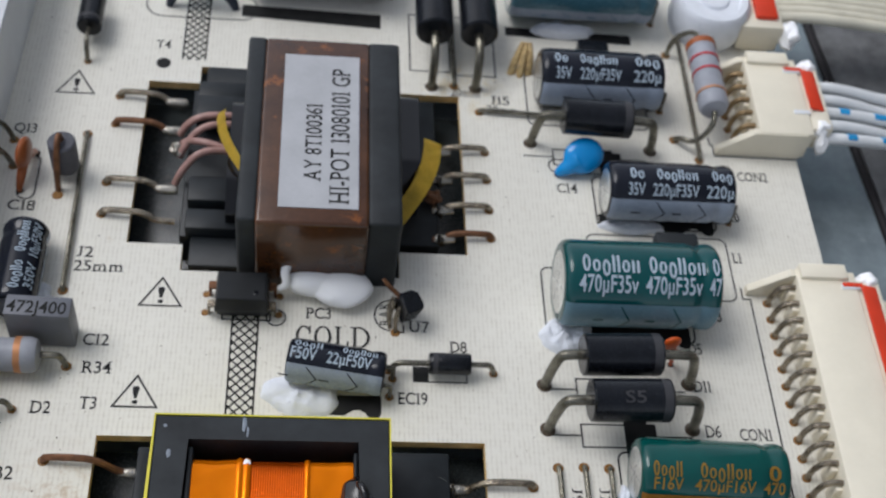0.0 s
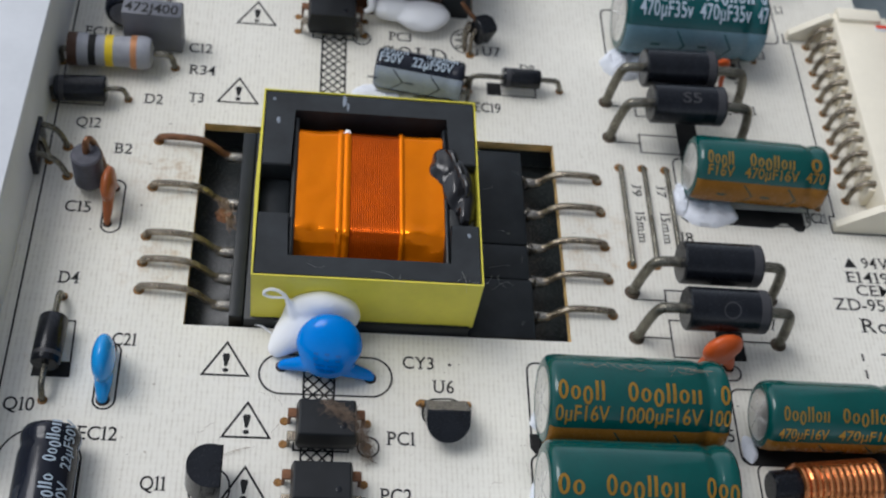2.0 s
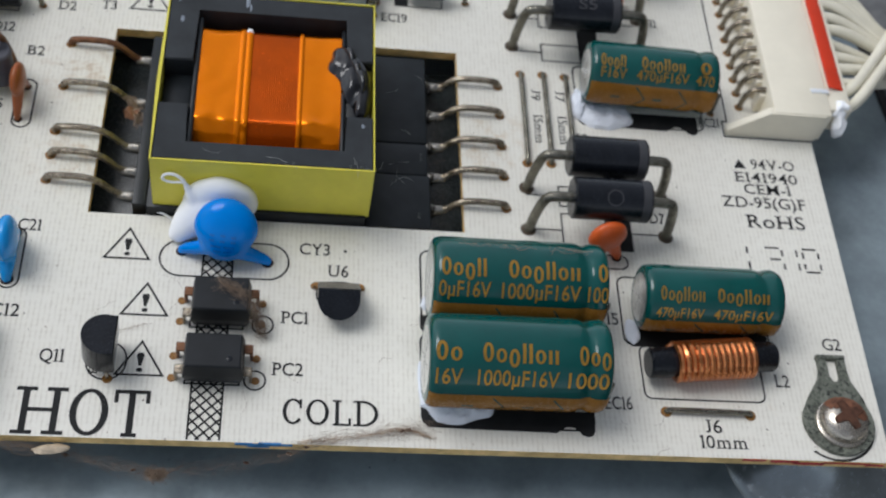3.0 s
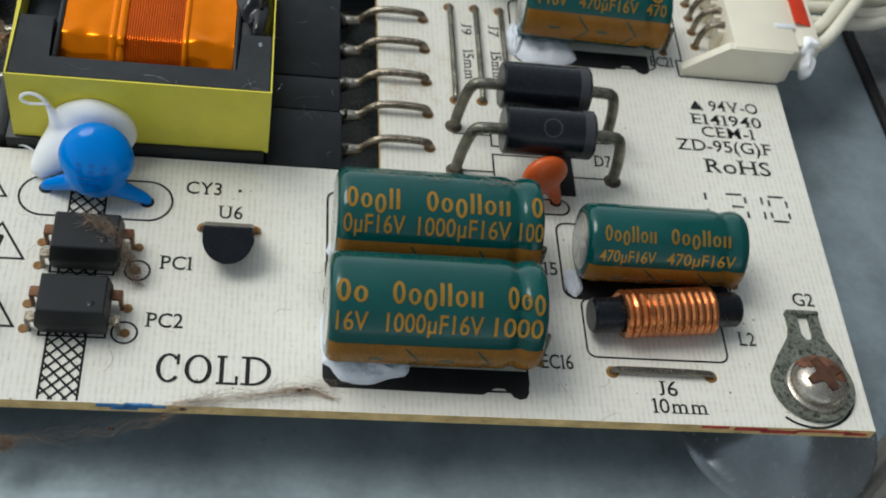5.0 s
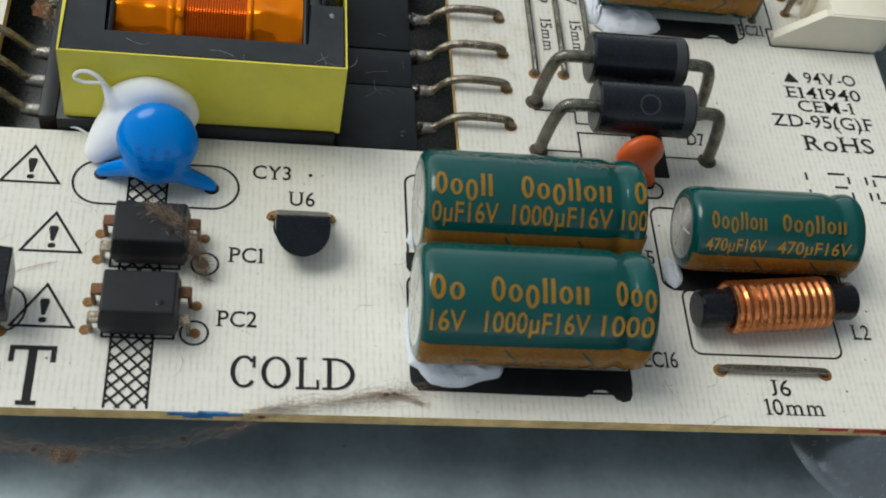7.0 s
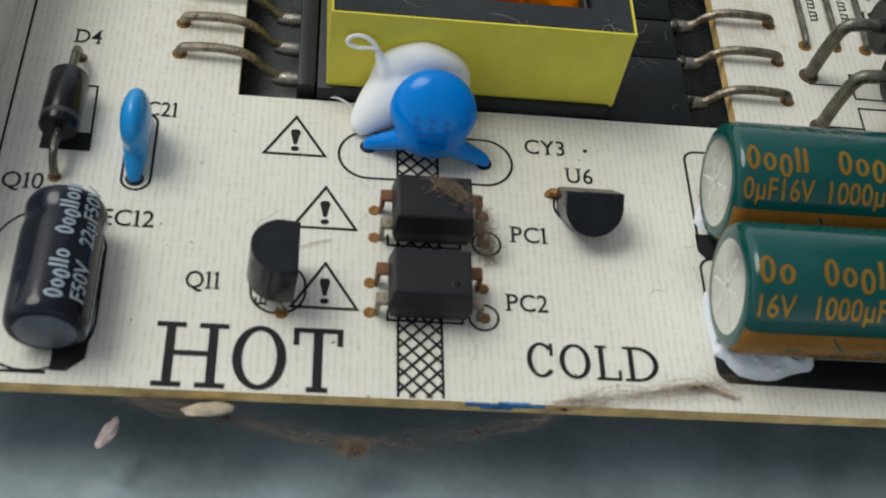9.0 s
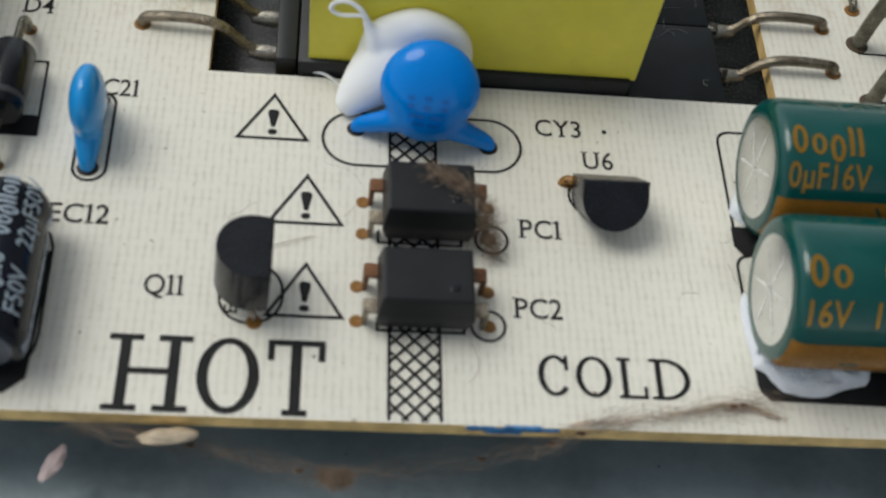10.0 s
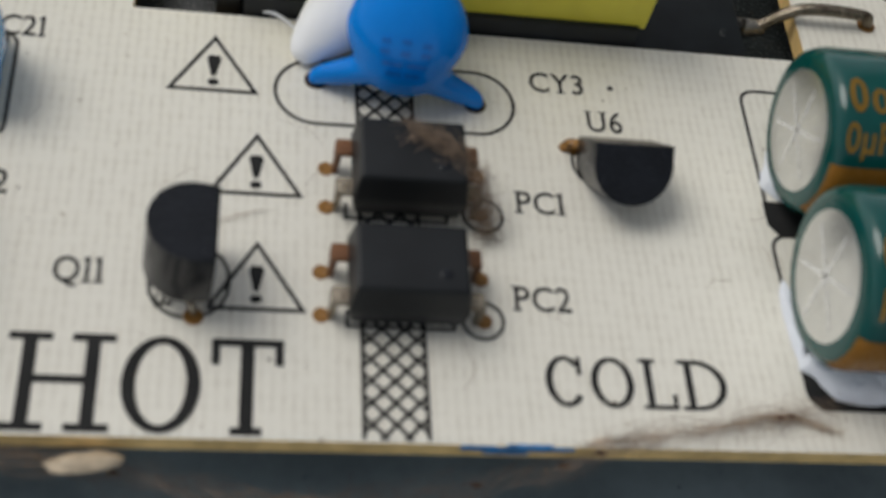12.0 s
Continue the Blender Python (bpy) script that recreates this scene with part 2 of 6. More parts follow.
def thing(name, label, category, x=0, y=0, z=0, rz=0, group=""):
    ob = new(name)
    ob.empty_display_size = 0.002
    ob.matrix_basis = pose(x * CM, y * CM, z * CM, 0, 0, rz)
    return tagged(ob, label, category, group)


def rbox(x0, x1, y0, y1, z0, z1, b=0.02, seg=2, bm=None):
    bm = bm or bmesh.new()
    vs = bmesh.ops.create_cube(bm, size=1)["verts"]
    for v in vs:
        v.co = Vector((x0 + (v.co.x + 0.5) * (x1 - x0), y0 + (v.co.y + 0.5) * (y1 - y0), z0 + (v.co.z + 0.5) * (z1 - z0)))
    if b:
        es = list({e for v in vs for e in v.link_edges})
        bmesh.ops.bevel(bm, geom=es, offset=b, segments=seg, affect="EDGES", profile=0.5)
    return bm


def prism(outline, z0, z1, bm=None):
    bm = bm or bmesh.new()
    lo = [bm.verts.new((x, y, z0)) for x, y in outline]
    hi = [bm.verts.new((x, y, z1)) for x, y in outline]
    n = len(outline)
    bm.faces.new(lo[::-1]), bm.faces.new(hi)
    for i in range(n):
        bm.faces.new((lo[i], lo[(i + 1) % n], hi[(i + 1) % n], hi[i]))
    return bm


def lathe(profile, n=32, axis="x", at=(0, 0, 0), bm=None, squash=(1, 1)):
    """Turns (along, radius) pairs about an axis through the point at."""
    bm = bm or bmesh.new()
    rings = []
    for a, r in profile:
        ring = []
        for i in range(n):
            t = 2 * math.pi * i / n
            u, w = r * math.cos(t) * squash[0], r * math.sin(t) * squash[1]
            p = {"x": (a, u, w), "y": (u, a, w), "z": (u, w, a)}[axis]
            ring.append(bm.verts.new(Vector(p) + Vector(at)))
        rings.append(ring)
    for p, q in zip(rings, rings[1:]):
        for i in range(n):
            bm.faces.new((p[i], p[(i + 1) % n], q[(i + 1) % n], q[i]))
    for ring in (rings[0], rings[-1]):
        bm.faces.new(ring)
    return bm


def soften_path(pts, rounds=2):
    pts = [Vector(p) for p in pts]
    for _ in range(rounds):
        out = [pts[0]]
        for p, q in zip(pts, pts[1:]):
            out += [p * 0.75 + q * 0.25, p * 0.25 + q * 0.75]
        pts = out + [pts[-1]]
    return pts


def tube(pts, r, n=8, bm=None, rounds=2, flat=1.0):
    """A round wire along a softened path; r may be a list of radii spread along it."""
    bm = bm or bmesh.new()
    pts = soften_path(pts, rounds)
    radii = r if isinstance(r, (list, tuple)) else [r, r]
    side, rings = None, []
    for i, p in enumerate(pts):
        d = (pts[min(i + 1, len(pts) - 1)] - pts[max(i - 1, 0)]).normalized()
        if side is None:
            side = d.orthogonal().normalized()
        side = (side - d * side.dot(d)).normalized()
        up = d.cross(side)
        f = i / (len(pts) - 1) * (len(radii) - 1)
        k = min(int(f), len(radii) - 2)
        rr = radii[k] + (radii[k + 1] - radii[k]) * (f - k)
        rings.append([bm.verts.new(p + (side * math.cos(t) + up * math.sin(t) * flat) * rr) for t in [2 * math.pi * j / n for j in range(n)]])
    for p, q in zip(rings, rings[1:]):
        for j in range(n):
            bm.faces.new((p[j], p[(j + 1) % n], q[(j + 1) % n], q[j]))
    bm.faces.new(rings[0]), bm.faces.new(rings[-1])
    return bm


def ball(x, y, z, rx, ry, rz, bm=None, u=20, v=12, lump=0.0, seed=0):
    bm = bm or bmesh.new()
    for w in bmesh.ops.create_uvsphere(bm, u_segments=u, v_segments=v, radius=1)["verts"]:
        k = 1 + lump * noise.noise(w.co * 1.7 + Vector((seed, seed * 2.3, 0)))
        w.co = Vector((x + w.co.x * rx * k, y + w.co.y * ry * k, z + w.co.z * rz * k))
    return bm


def turned(bm, m):
    bm.transform(m)
    return bm


def wings(pts, faces):
    """Small slab serifs beside every upright stroke that ends on the foot line or the cap line."""
    seen = {}
    for f in faces:
        for a, b in zip(f, f[1:] + f[:1]):
            seen[frozenset((a, b))] = seen.get(frozenset((a, b)), 0) + 1
    rim = [tuple(e) for e, n in seen.items() if n == 1 and len(e) == 2]

    def cut(level):
        xs = sorted(pts[a][0] + (level - pts[a][1]) / (pts[b][1] - pts[a][1]) * (pts[b][0] - pts[a][0]) for a, b in rim if (pts[a][1] < level) != (pts[b][1] < level))
        return list(zip(xs[::2], xs[1::2]))

    quads, out, thick = [], 0.075, 0.052
    for end, inner, y0, y1 in ((0.03, 0.16, -0.004, thick), (0.67, 0.54, 0.70 - thick, 0.704)):
        stems = cut(inner)
        for a, b in cut(end):
            slim = b - a < 0.14
            if any(abs(c - a) < (0.07 if slim else 0.012) for c, _ in stems):
                quads.append(((a - out, y0), (a, y0), (a, y1), (a - out, y1)))
            if any(abs(d - b) < (0.07 if slim else 0.012) for _, d in stems):
                quads.append(((b, y0), (b + out, y0), (b + out, y1), (b, y1)))
    return quads


def outline(body, weight):
    """The text's points and faces as the font gives them."""
    cu = bpy.data.curves.new("text", "FONT")
    cu.body, cu.resolution_u, cu.offset = body, 3, weight
    ob = new("text", cu)
    me = bpy.data.meshes.new_from_object(ob)
    pts = [tuple(v.co[:2]) for v in me.vertices]
    faces = [tuple(f.vertices) for f in me.polygons]
    bpy.data.objects.remove(ob), bpy.data.curves.remove(cu), bpy.data.meshes.remove(me)
    return pts, faces


def letters(body, serif=False):
    """The text as flat points and faces, its width 1 and its capitals' height 1."""
    if serif:
        pts, faces, x = [], [], 0.0
        for c in body:
            if c == " ":
                x += 0.30
                continue
            p, f = outline(c, 0.007)
            if c == "J":
                foot, head = min(b for _, b in p), max(b for _, b in p)
                p = [(a, (b - foot) / (head - foot) * 0.70) for a, b in p]
            quads = wings(p, f)
            if c == "1":
                right = max(a for a, _ in p)
                quads = [q for q in quads if q[0][1] < 0.3] + [[(right - 0.20, 0.56), (right - 0.08, 0.62), (right - 0.08, 0.70), (right - 0.20, 0.61)]]
            for q in quads:
                f.append(tuple(range(len(p), len(p) + 4)))
                p = p + [tuple(k) for k in q]
            lo, hi = min(a for a, _ in p), max(a for a, _ in p)
            faces += [tuple(k + len(pts) for k in g) for g in f]
            pts += [(a - lo + x, b) for a, b in p]
            x += hi - lo + 0.055
    else:
        pts, faces = outline(body, 0.011)
    x0, x1 = min(a for a, _ in pts), max(a for a, _ in pts)
    return [((a - x0) / (x1 - x0), b / 0.70) for a, b in pts], faces


def lettering(body, place, cuts=0, serif=False):
    """The text's mesh, each point (u, v) laid by place; cuts: how often it is sliced across, so that it can follow a curve."""
    pts, faces = letters(body, serif)
    bm = bmesh.new()
    vs = [bm.verts.new((u, v, 0)) for u, v in pts]
    for f in faces:
        if len(set(f)) > 2:
            bm.faces.new([vs[i] for i in f])
    for k in range(1, cuts):
        bmesh.ops.bisect_plane(bm, geom=bm.verts[:] + bm.edges[:] + bm.faces[:], plane_co=(0, k / cuts, 0), plane_no=(0, 1, 0))
    for v in bm.verts:
        v.co = place(v.co.x, v.co.y)
    return bm


# ---- the tray below the board ----
FLOOR = -0.85


def make_tray():
    tray = link("floor", rbox(-30, 6.4, -30, 30, FLOOR - 0.15, FLOOR, 0), STEEL, None, "blue-grey galvanised steel tray under the circuit board", False)
    tagged(tray, category="tray", kind="structure")
    seam = lambda y: 6.17 - 0.066 * y
    part("trim", tube([(seam(-30), -30, FLOOR + 0.01), (seam(30), 30, FLOOR + 0.01)], 0.07, 10, None, 0), mat("dark_seam", (0.02, 0.018, 0.02), 0.6, 0.3), tray, "dark seam along the tray's edge")
    outline = [(seam(-28) + 0.08, -28), (30, -28), (30, 28), (seam(28) + 0.08, 28)]
    part("outer_sheet", prism(outline, FLOOR + 0.002, FLOOR + 0.06), SPECKLED, tray, "speckled dark grey sheet beyond the seam", False)
    prof = [(FLOOR, 1.08), (FLOOR + 0.06, 1.05), (FLOOR + 0.10, 1.00), (FLOOR + 0.12, 0.95), (FLOOR + 0.18, 0.88), (-0.50, 0.64), (-0.30, 0.45), (-0.17, 0.40)]
    part("screw_boss", lathe(prof, 64, "z", (3.63, -2.75, 0)), BOSS, tray, "round pressed boss that carries the screw")


def make_side_plate():
    plate = thing("side_plate", "white painted steel flange beside the circuit board", "metal plate", -7.12, 3, FLOOR, -1.5)
    tagged(plate, kind="structure")
    part("flange", rbox(-4.0, 0.28, -5.2, 12, 1.00 - FLOOR, 1.06 - FLOOR, 0.015), PAINT, plate)
    part("lip", rbox(0.22, 0.28, -5.2, 12, 0.004 - FLOOR, 0.999 - FLOOR, 0), PAINT, plate, "shaded inner face of the flange", False)
    part("web", rbox(-0.10, -0.02, -5.2, 12, 0, 0.999 - FLOOR, 0), PAINT, plate)


def make_ribbon():
    bm = bmesh.new()
    n = 40
    a, d = Vector((4.92, -2.72, FLOOR + 0.04)), Vector((-1.08, -0.98, 0)).normalized()
    s = Vector((-d.y, d.x, 0))
    rows = []
    for i in range(n * 2 + 1):
        h = 0.03 * (i % 2)
        p = a + s * (0.05 * i)
        rows.append([bm.verts.new(p + d * k + Vector((0, 0, h))) for k in (-1.3, 6)])
    for p, q in zip(rows, rows[1:]):
        bm.faces.new((p[0], p[1], q[1], q[0]))
    bmesh.ops.solidify(bm, geom=bm.faces[:], thickness=0.03)
    return tagged(link("ribbon_cable", bm, RIBBON, None, "beige grey ribbed flat cable lying on the tray"), category="cable")


def make_shading_wall():
    """An unseen wall added to dim light from the right, and a base below it."""
    bench = link("added_base", rbox(-90, 51.9, -80, 90, -5.0, FLOOR - 0.15, 0.2), mat("added_base_brown", (0.20, 0.17, 0.14), 0.6, var=0.2, size=6), None, "unseen brown slab added under the tray and shading wall")
    tagged(bench, category="bench", kind="structure")
    # out of view: blocks sky light and darkens the tray's reflections on the right
    wall = link("shading_wall", rbox(52, 62, -80, 90, -5.0, 130, 0), mat("shading_wall_grey", (0.16, 0.165, 0.17), 0.8, var=0.1, size=12), None, "unseen grey wall added to dim light from the right", False)
    tagged(wall, category="wall", kind="structure")


make_tray()
make_shading_wall()
make_side_plate()
make_ribbon()


# ---- the board, with the two stepped slots for the transformers ----
SLOTS = [(-4.96, -0.55, -0.42, 2.50), (-4.93, -0.62, 5.20, 7.98), (-4.24, -1.51, 4.80, 8.30)]
LEFT, RIGHT, NEAR, FAR = -7.15, 4.19, -3.27, 13.0


def make_board():
    xs = sorted({LEFT, RIGHT, *(v for s in SLOTS for v in s[:2])})
    ys = sorted({NEAR, FAR, *(v for s in SLOTS for v in s[2:])})
    solid = lambda i, j: 0 <= i < len(xs) - 1 and 0 <= j < len(ys) - 1 and not any(
        a < (xs[i] + xs[i + 1]) / 2 < b and c < (ys[j] + ys[j + 1]) / 2 < d for a, b, c, d in SLOTS)
    bm = bmesh.new()
    at = {(i, j, z): bm.verts.new((xs[i], ys[j], z)) for i in range(len(xs)) for j in range(len(ys)) for z in (0, -0.135)}
    for i in range(len(xs) - 1):
        for j in range(len(ys) - 1):
            if not solid(i, j):
                continue
            for z in (0, -0.135):
                bm.faces.new([at[k] for k in ((i, j, z), (i + 1, j, z), (i + 1, j + 1, z), (i, j + 1, z))])
            for di, dj, a, b in ((-1, 0, (i, j), (i, j + 1)), (1, 0, (i + 1, j), (i + 1, j + 1)), (0, -1, (i, j), (i + 1, j)), (0, 1, (i, j + 1), (i + 1, j + 1))):
                if not solid(i + di, j + dj):
                    f = bm.faces.new((at[(*a, 0)], at[(*b, 0)], at[(*b, -0.135)], at[(*a, -0.135)]))
                    f.material_index = 1
    bmesh.ops.delete(bm, geom=[v for v in bm.verts if not v.link_faces], context="VERTS")
    ob = link("circuit_board", bm, [BOARD, EDGE], None, "cream coloured single-sided circuit board with black printed markings", False)
    return tagged(ob, category="circuit board")


board = make_board()
INK_Z = 0.003


def ribbon_lines(pts, w, closed, z, bm):
    """A flat mitred ribbon along the points."""
    pts = [Vector((*p, z)) for p in pts]
    pts = [p for k, p in enumerate(pts) if k == 0 or (p - pts[k - 1]).length > 1e-5]
    n, sides = len(pts), []
    for k, p in enumerate(pts):
        a = (p - pts[k - 1]).normalized() if k or closed else None
        b = (pts[(k + 1) % n] - p).normalized() if k < n - 1 or closed else None
        a, b = a or b, b or a
        na, nb = Vector((-a.y, a.x, 0)), Vector((-b.y, b.x, 0))
        m = (na + nb).normalized()
        m *= w / 2 / max(0.45, m.dot(na))
        sides.append((bm.verts.new(p + m), bm.verts.new(p - m)))
    for k in range(n if closed else n - 1):
        (a, b), (c, d) = sides[k], sides[(k + 1) % n]
        bm.faces.new((a, b, d, c))


def strokes(name, lines, w=0.022, closed=False, label="", z=INK_Z, stuff=False):
    """Flat printed lines on the board, each a part of its own unless they are too many to tell apart."""
    bm = bmesh.new()
    for i, pts in enumerate(lines):
        ribbon_lines(pts, w, closed, z + 0.0001 * i, bm)
        if not stuff:
            part(name, bm, INK, board, label, False)
            bm = bmesh.new()
    if stuff:
        return tagged(part(name, bm, INK, board, label, False), kind="stuff")


def patch(name, outlines, label="", z=INK_Z, joined=False):
    bm = bmesh.new()
    for i, o in enumerate(outlines):
        bm.faces.new([bm.verts.new((x, y, z + (0.00015 * i if joined else 0))) for x, y in o])
        if not joined:
            part(name, bm, INK, board, label, False)
            bm = bmesh.new()
    if joined:
        part(name, bm, INK, board, label, False)


def oval(cx, cy, a, b, n=24):
    """A stadium outline, a by b half sizes."""
    r, out = min(a, b), []
    for i in range(n):
        t = 2 * math.pi * i / n
        out.append((cx + (a - r) * (1 if math.cos(t) > 0 else -1) + r * math.cos(t), cy + (b - r) * (1 if math.sin(t) > 0 else -1) + r * math.sin(t)))
    return out


def rounded(x0, x1, y0, y1, r=0.1):
    out = []
    for cx, cy, a in ((x1 - r, y1 - r, 0), (x0 + r, y1 - r, 90), (x0 + r, y0 + r, 180), (x1 - r, y0 + r, 270)):
        out += [(cx + r * math.cos(radians(a + k * 22.5)), cy + r * math.sin(radians(a + k * 22.5))) for k in range(5)]
    return out


def printed(body, x0, y0, x1, h=0.155, turn=0):
    c, s = math.cos(radians(turn)), math.sin(radians(turn))
    w = x1 - x0
    bm = lettering(body, lambda u, v: (x0 + u * w * c - v * h * s, y0 + u * w * s + v * h * c, INK_Z), serif=True)
    return part("printed_label", bm, INK, board, "", False)


HOLES = {}


def hole(x, y, r=0.05, stain=None):
    """A flux-stained lead hole; those of one stain share a mesh."""
    stain = stain or HOLE
    if stain not in HOLES:
        ob = part("hole", lathe([(0.0, 1.0), (0.06, 0.95), (0.08, 0.7), (0.05, 0.35), (0.03, 0.2)], 14, "z"), stain, board)
        HOLES[stain] = ob.data
    else:
        ob = new("hole", HOLES[stain])
        ob.parent = board
    ob.matrix_basis = Matrix.Translation((x * CM, y * CM, 0.00001)) @ Matrix.Diagonal((r * 1.2, r * 1.2, 0.12, 1))


def slab_word(word, x0, y0, x1, h, thick):
    """Large serif letters out of bars and rings."""
    n, gap = len(word), 0.03 * h
    wide = {"H": 1.36, "O": 1.09, "T": 1.0, "C": 1.0, "L": 0.94, "D": 1.2}
    unit = (x1 - x0 - gap * (n - 1)) / sum(wide[c] for c in word)
    x = x0
    thin = thick * 0.62
    for k, c in enumerate(word):
        w = wide[c] * unit
        q = []
        bar = lambda a, b, e, f: q.append([(a, e), (b, e), (b, f), (a, f)])
        y1 = y0 + h
        if c in "HTLD":
            stems = {"H": (0.21, 0.79), "T": (0.5,), "L": (0.30,), "D": (0.22,)}[c]
            for s in stems:
                sx = x + s * w
                bar(sx - thick / 2, sx + thick / 2, y0, y1)
                foot = 0.20 * w
                bar(sx - foot, sx + foot, y0, y0 + thin)
                if c != "T":
                    bar(sx - foot, sx + foot, y1 - thin, y1)
            if c == "H":
                bar(x + 0.21 * w, x + 0.79 * w, y0 + h * 0.48, y0 + h * 0.48 + thin)
            if c == "T":
                bar(x + 0.03 * w, x + 0.97 * w, y1 - thin, y1)
                bar(x + 0.03 * w, x + 0.03 * w + thin, y1 - 0.28 * h, y1)
                bar(x + 0.97 * w - thin, x + 0.97 * w, y1 - 0.28 * h, y1)
            if c == "L":
                bar(x + 0.3 * w, x + 0.95 * w, y0, y0 + thin)
                bar(x + 0.95 * w - thin, x + 0.95 * w, y0, y0 + 0.30 * h)
        if c in "OCD":
            a0, a1 = {"O": (0, 360), "C": (42, 322), "D": (-90, 90)}[c]
            cx, rx = (x + 0.5 * w, 0.46 * w) if c != "D" else (x + 0.35 * w, 0.60 * w)
            m = 32
            for i in range(m):
                t, u = (radians(a0 + (a1 - a0) * (i + d) / m) for d in (0, 1))
                e = []
                for ang, out in ((t, 1), (u, 1), (u, 0), (t, 0)):
                    k2 = 0 if out else 1
                    e.append((cx + (rx - k2 * thick) * math.cos(ang), y0 + h / 2 + (h / 2 - k2 * thin) * math.sin(ang)))
                q.append(e)
            if c == "C":
                bar(x + 0.88 * w - thin, x + 0.88 * w, y0 + 0.62 * h, y0 + 0.98 * h)
        patch("printed_letter", q, joined=True)
        x += w + gap


def warning(x, y, w=0.5, h=0.41):
    """Triangle with an exclamation mark; x, y is the middle of its foot."""
    strokes("warning_mark", [[(x - w / 2, y), (x + w / 2, y), (x, y + h)]], 0.024, True)
    drop = [(x - 0.014, y + 0.11), (x + 0.014, y + 0.11), (x + 0.042, y + 0.24), (x + 0.03, y + 0.27), (x - 0.03, y + 0.27), (x - 0.042, y + 0.24)]
    patch("exclamation_mark", [drop, oval(x, y + 0.062, 0.034, 0.026, 12)])


def hatch(x0, x1, y0, y1, step=0.125):
    lines = [[(x0, y0), (x0, y1)], [(x1, y0), (x1, y1)]]
    w, y = x1 - x0, y0 - (x1 - x0)
    while y < y1:
        for up in (0, 1):
            a, b = (0.0, 1.0)
            lo, hi = y, y + w
            a, b = max(0, (y0 - lo) / w), min(1, (y1 - lo) / w)
            if b > a:
                f = (lambda t: x0 + t * w) if up else (lambda t: x1 - t * w)
                lines.append([(f(a), lo + a * w), (f(b), lo + b * w)])
        y += step
    strokes("hatched_band", lines, 0.022, stuff=True)


for body, x0, y0, x1, *h in [
    ("D4", -6.39, 0.05, -6.16), ("C21", -5.70, -0.72, -5.44), ("EC12", -5.93, -1.86, -5.51), ("CY3", -2.51, -0.86, -2.16), ("U6", -2.18, -1.15, -1.94),
    ("PC1", -2.69, -1.80, -2.38), ("PC2", -2.76, -2.46, -2.42), ("Q11", -5.22, -2.40, -4.96), ("C15", -6.46, 1.04, -6.16), ("B2", -6.01, 1.94, -5.79),
    ("Q12", -6.51, 2.32, -6.21), ("D2", -5.74, 2.76, -5.51), ("T3", -5.20, 2.83, -5.01), ("R34", -5.24, 3.30, -4.90), ("C12", -5.27, 3.68, -4.97),
    ("EC19", -1.56, 2.99, -1.20), ("D8", -0.91, 3.72, -0.70), ("U7", -1.41, 4.00, -1.15), ("PC3", -2.67, 4.15, -2.36), ("CON1", 2.56, 2.61, 2.96),
    ("J8", 0.95, 1.08, 1.13), ("15mm", 0.98, 0.89, 1.45), ("94V-O", 3.27, 0.84, 3.86), ("E141940", 3.01, 0.62, 3.86), ("CEM-1", 3.11, 0.43, 3.74),
    ("ZD-95(G)F", 2.78, 0.21, 3.89, 0.17), ("RoHS", 3.05, -0.10, 3.82, 0.20), ("L2", 2.99, -2.36, 3.17), ("J6", 2.07, -2.97, 2.26), ("10mm", 1.98, -3.16, 2.53),
    ("G2", 3.68, -1.84, 3.91), ("J2", -5.51, 4.95, -5.31), ("25mm", -5.52, 4.74, -4.92), ("EC11", -6.61, 3.85, -6.26), ("C18", -6.46, 5.64, -6.12),
    ("Q13", -6.58, 6.93, -6.29), ("C14", 0.66, 6.31, 0.94), ("CON2", 3.26, 6.66, 3.69), ("L1", 2.93, 5.24, 3.06), ("D11", 2.08, 3.26, 2.31),
    ("D6", 2.13, 2.64, 2.33), ("J15", -0.16, 7.87, 0.11), ("20mm", -0.22, 7.69, 0.22), ("T4", -4.90, 8.62, -4.70), ("EC16", 0.94, -2.72, 1.26),
    ("C15", 0.94, -1.62, 1.22), ("D5", 2.10, 3.80, 2.28), ("D7", 1.78, -0.13, 1.98), ("EC21", 2.66, 1.50, 2.95), ("EC20", 2.82, 5.93, 3.15), ("EC13", 2.30, 4.30, 2.62),
    ("EC18", 3.02, -1.42, 3.22), ("Q10", -6.72, -1.55, -6.40), ("20mm", -0.72, 7.99, -0.30),
]:
    printed(body, x0, y0, x1, h[0] if h else 0.160)
for body, x, y, l in (("J9", 0.43, 1.95, 0.19), ("15mm", 0.43, 1.52, 0.48), ("J7", 0.75, 1.95, 0.19), ("15mm", 0.75, 1.52, 0.48)):
    printed(body, x, y, x + l, 0.12, -90)
patch("printed_arrow", [[(3.03, 0.84), (3.20, 0.84), (3.115, 0.99)]])
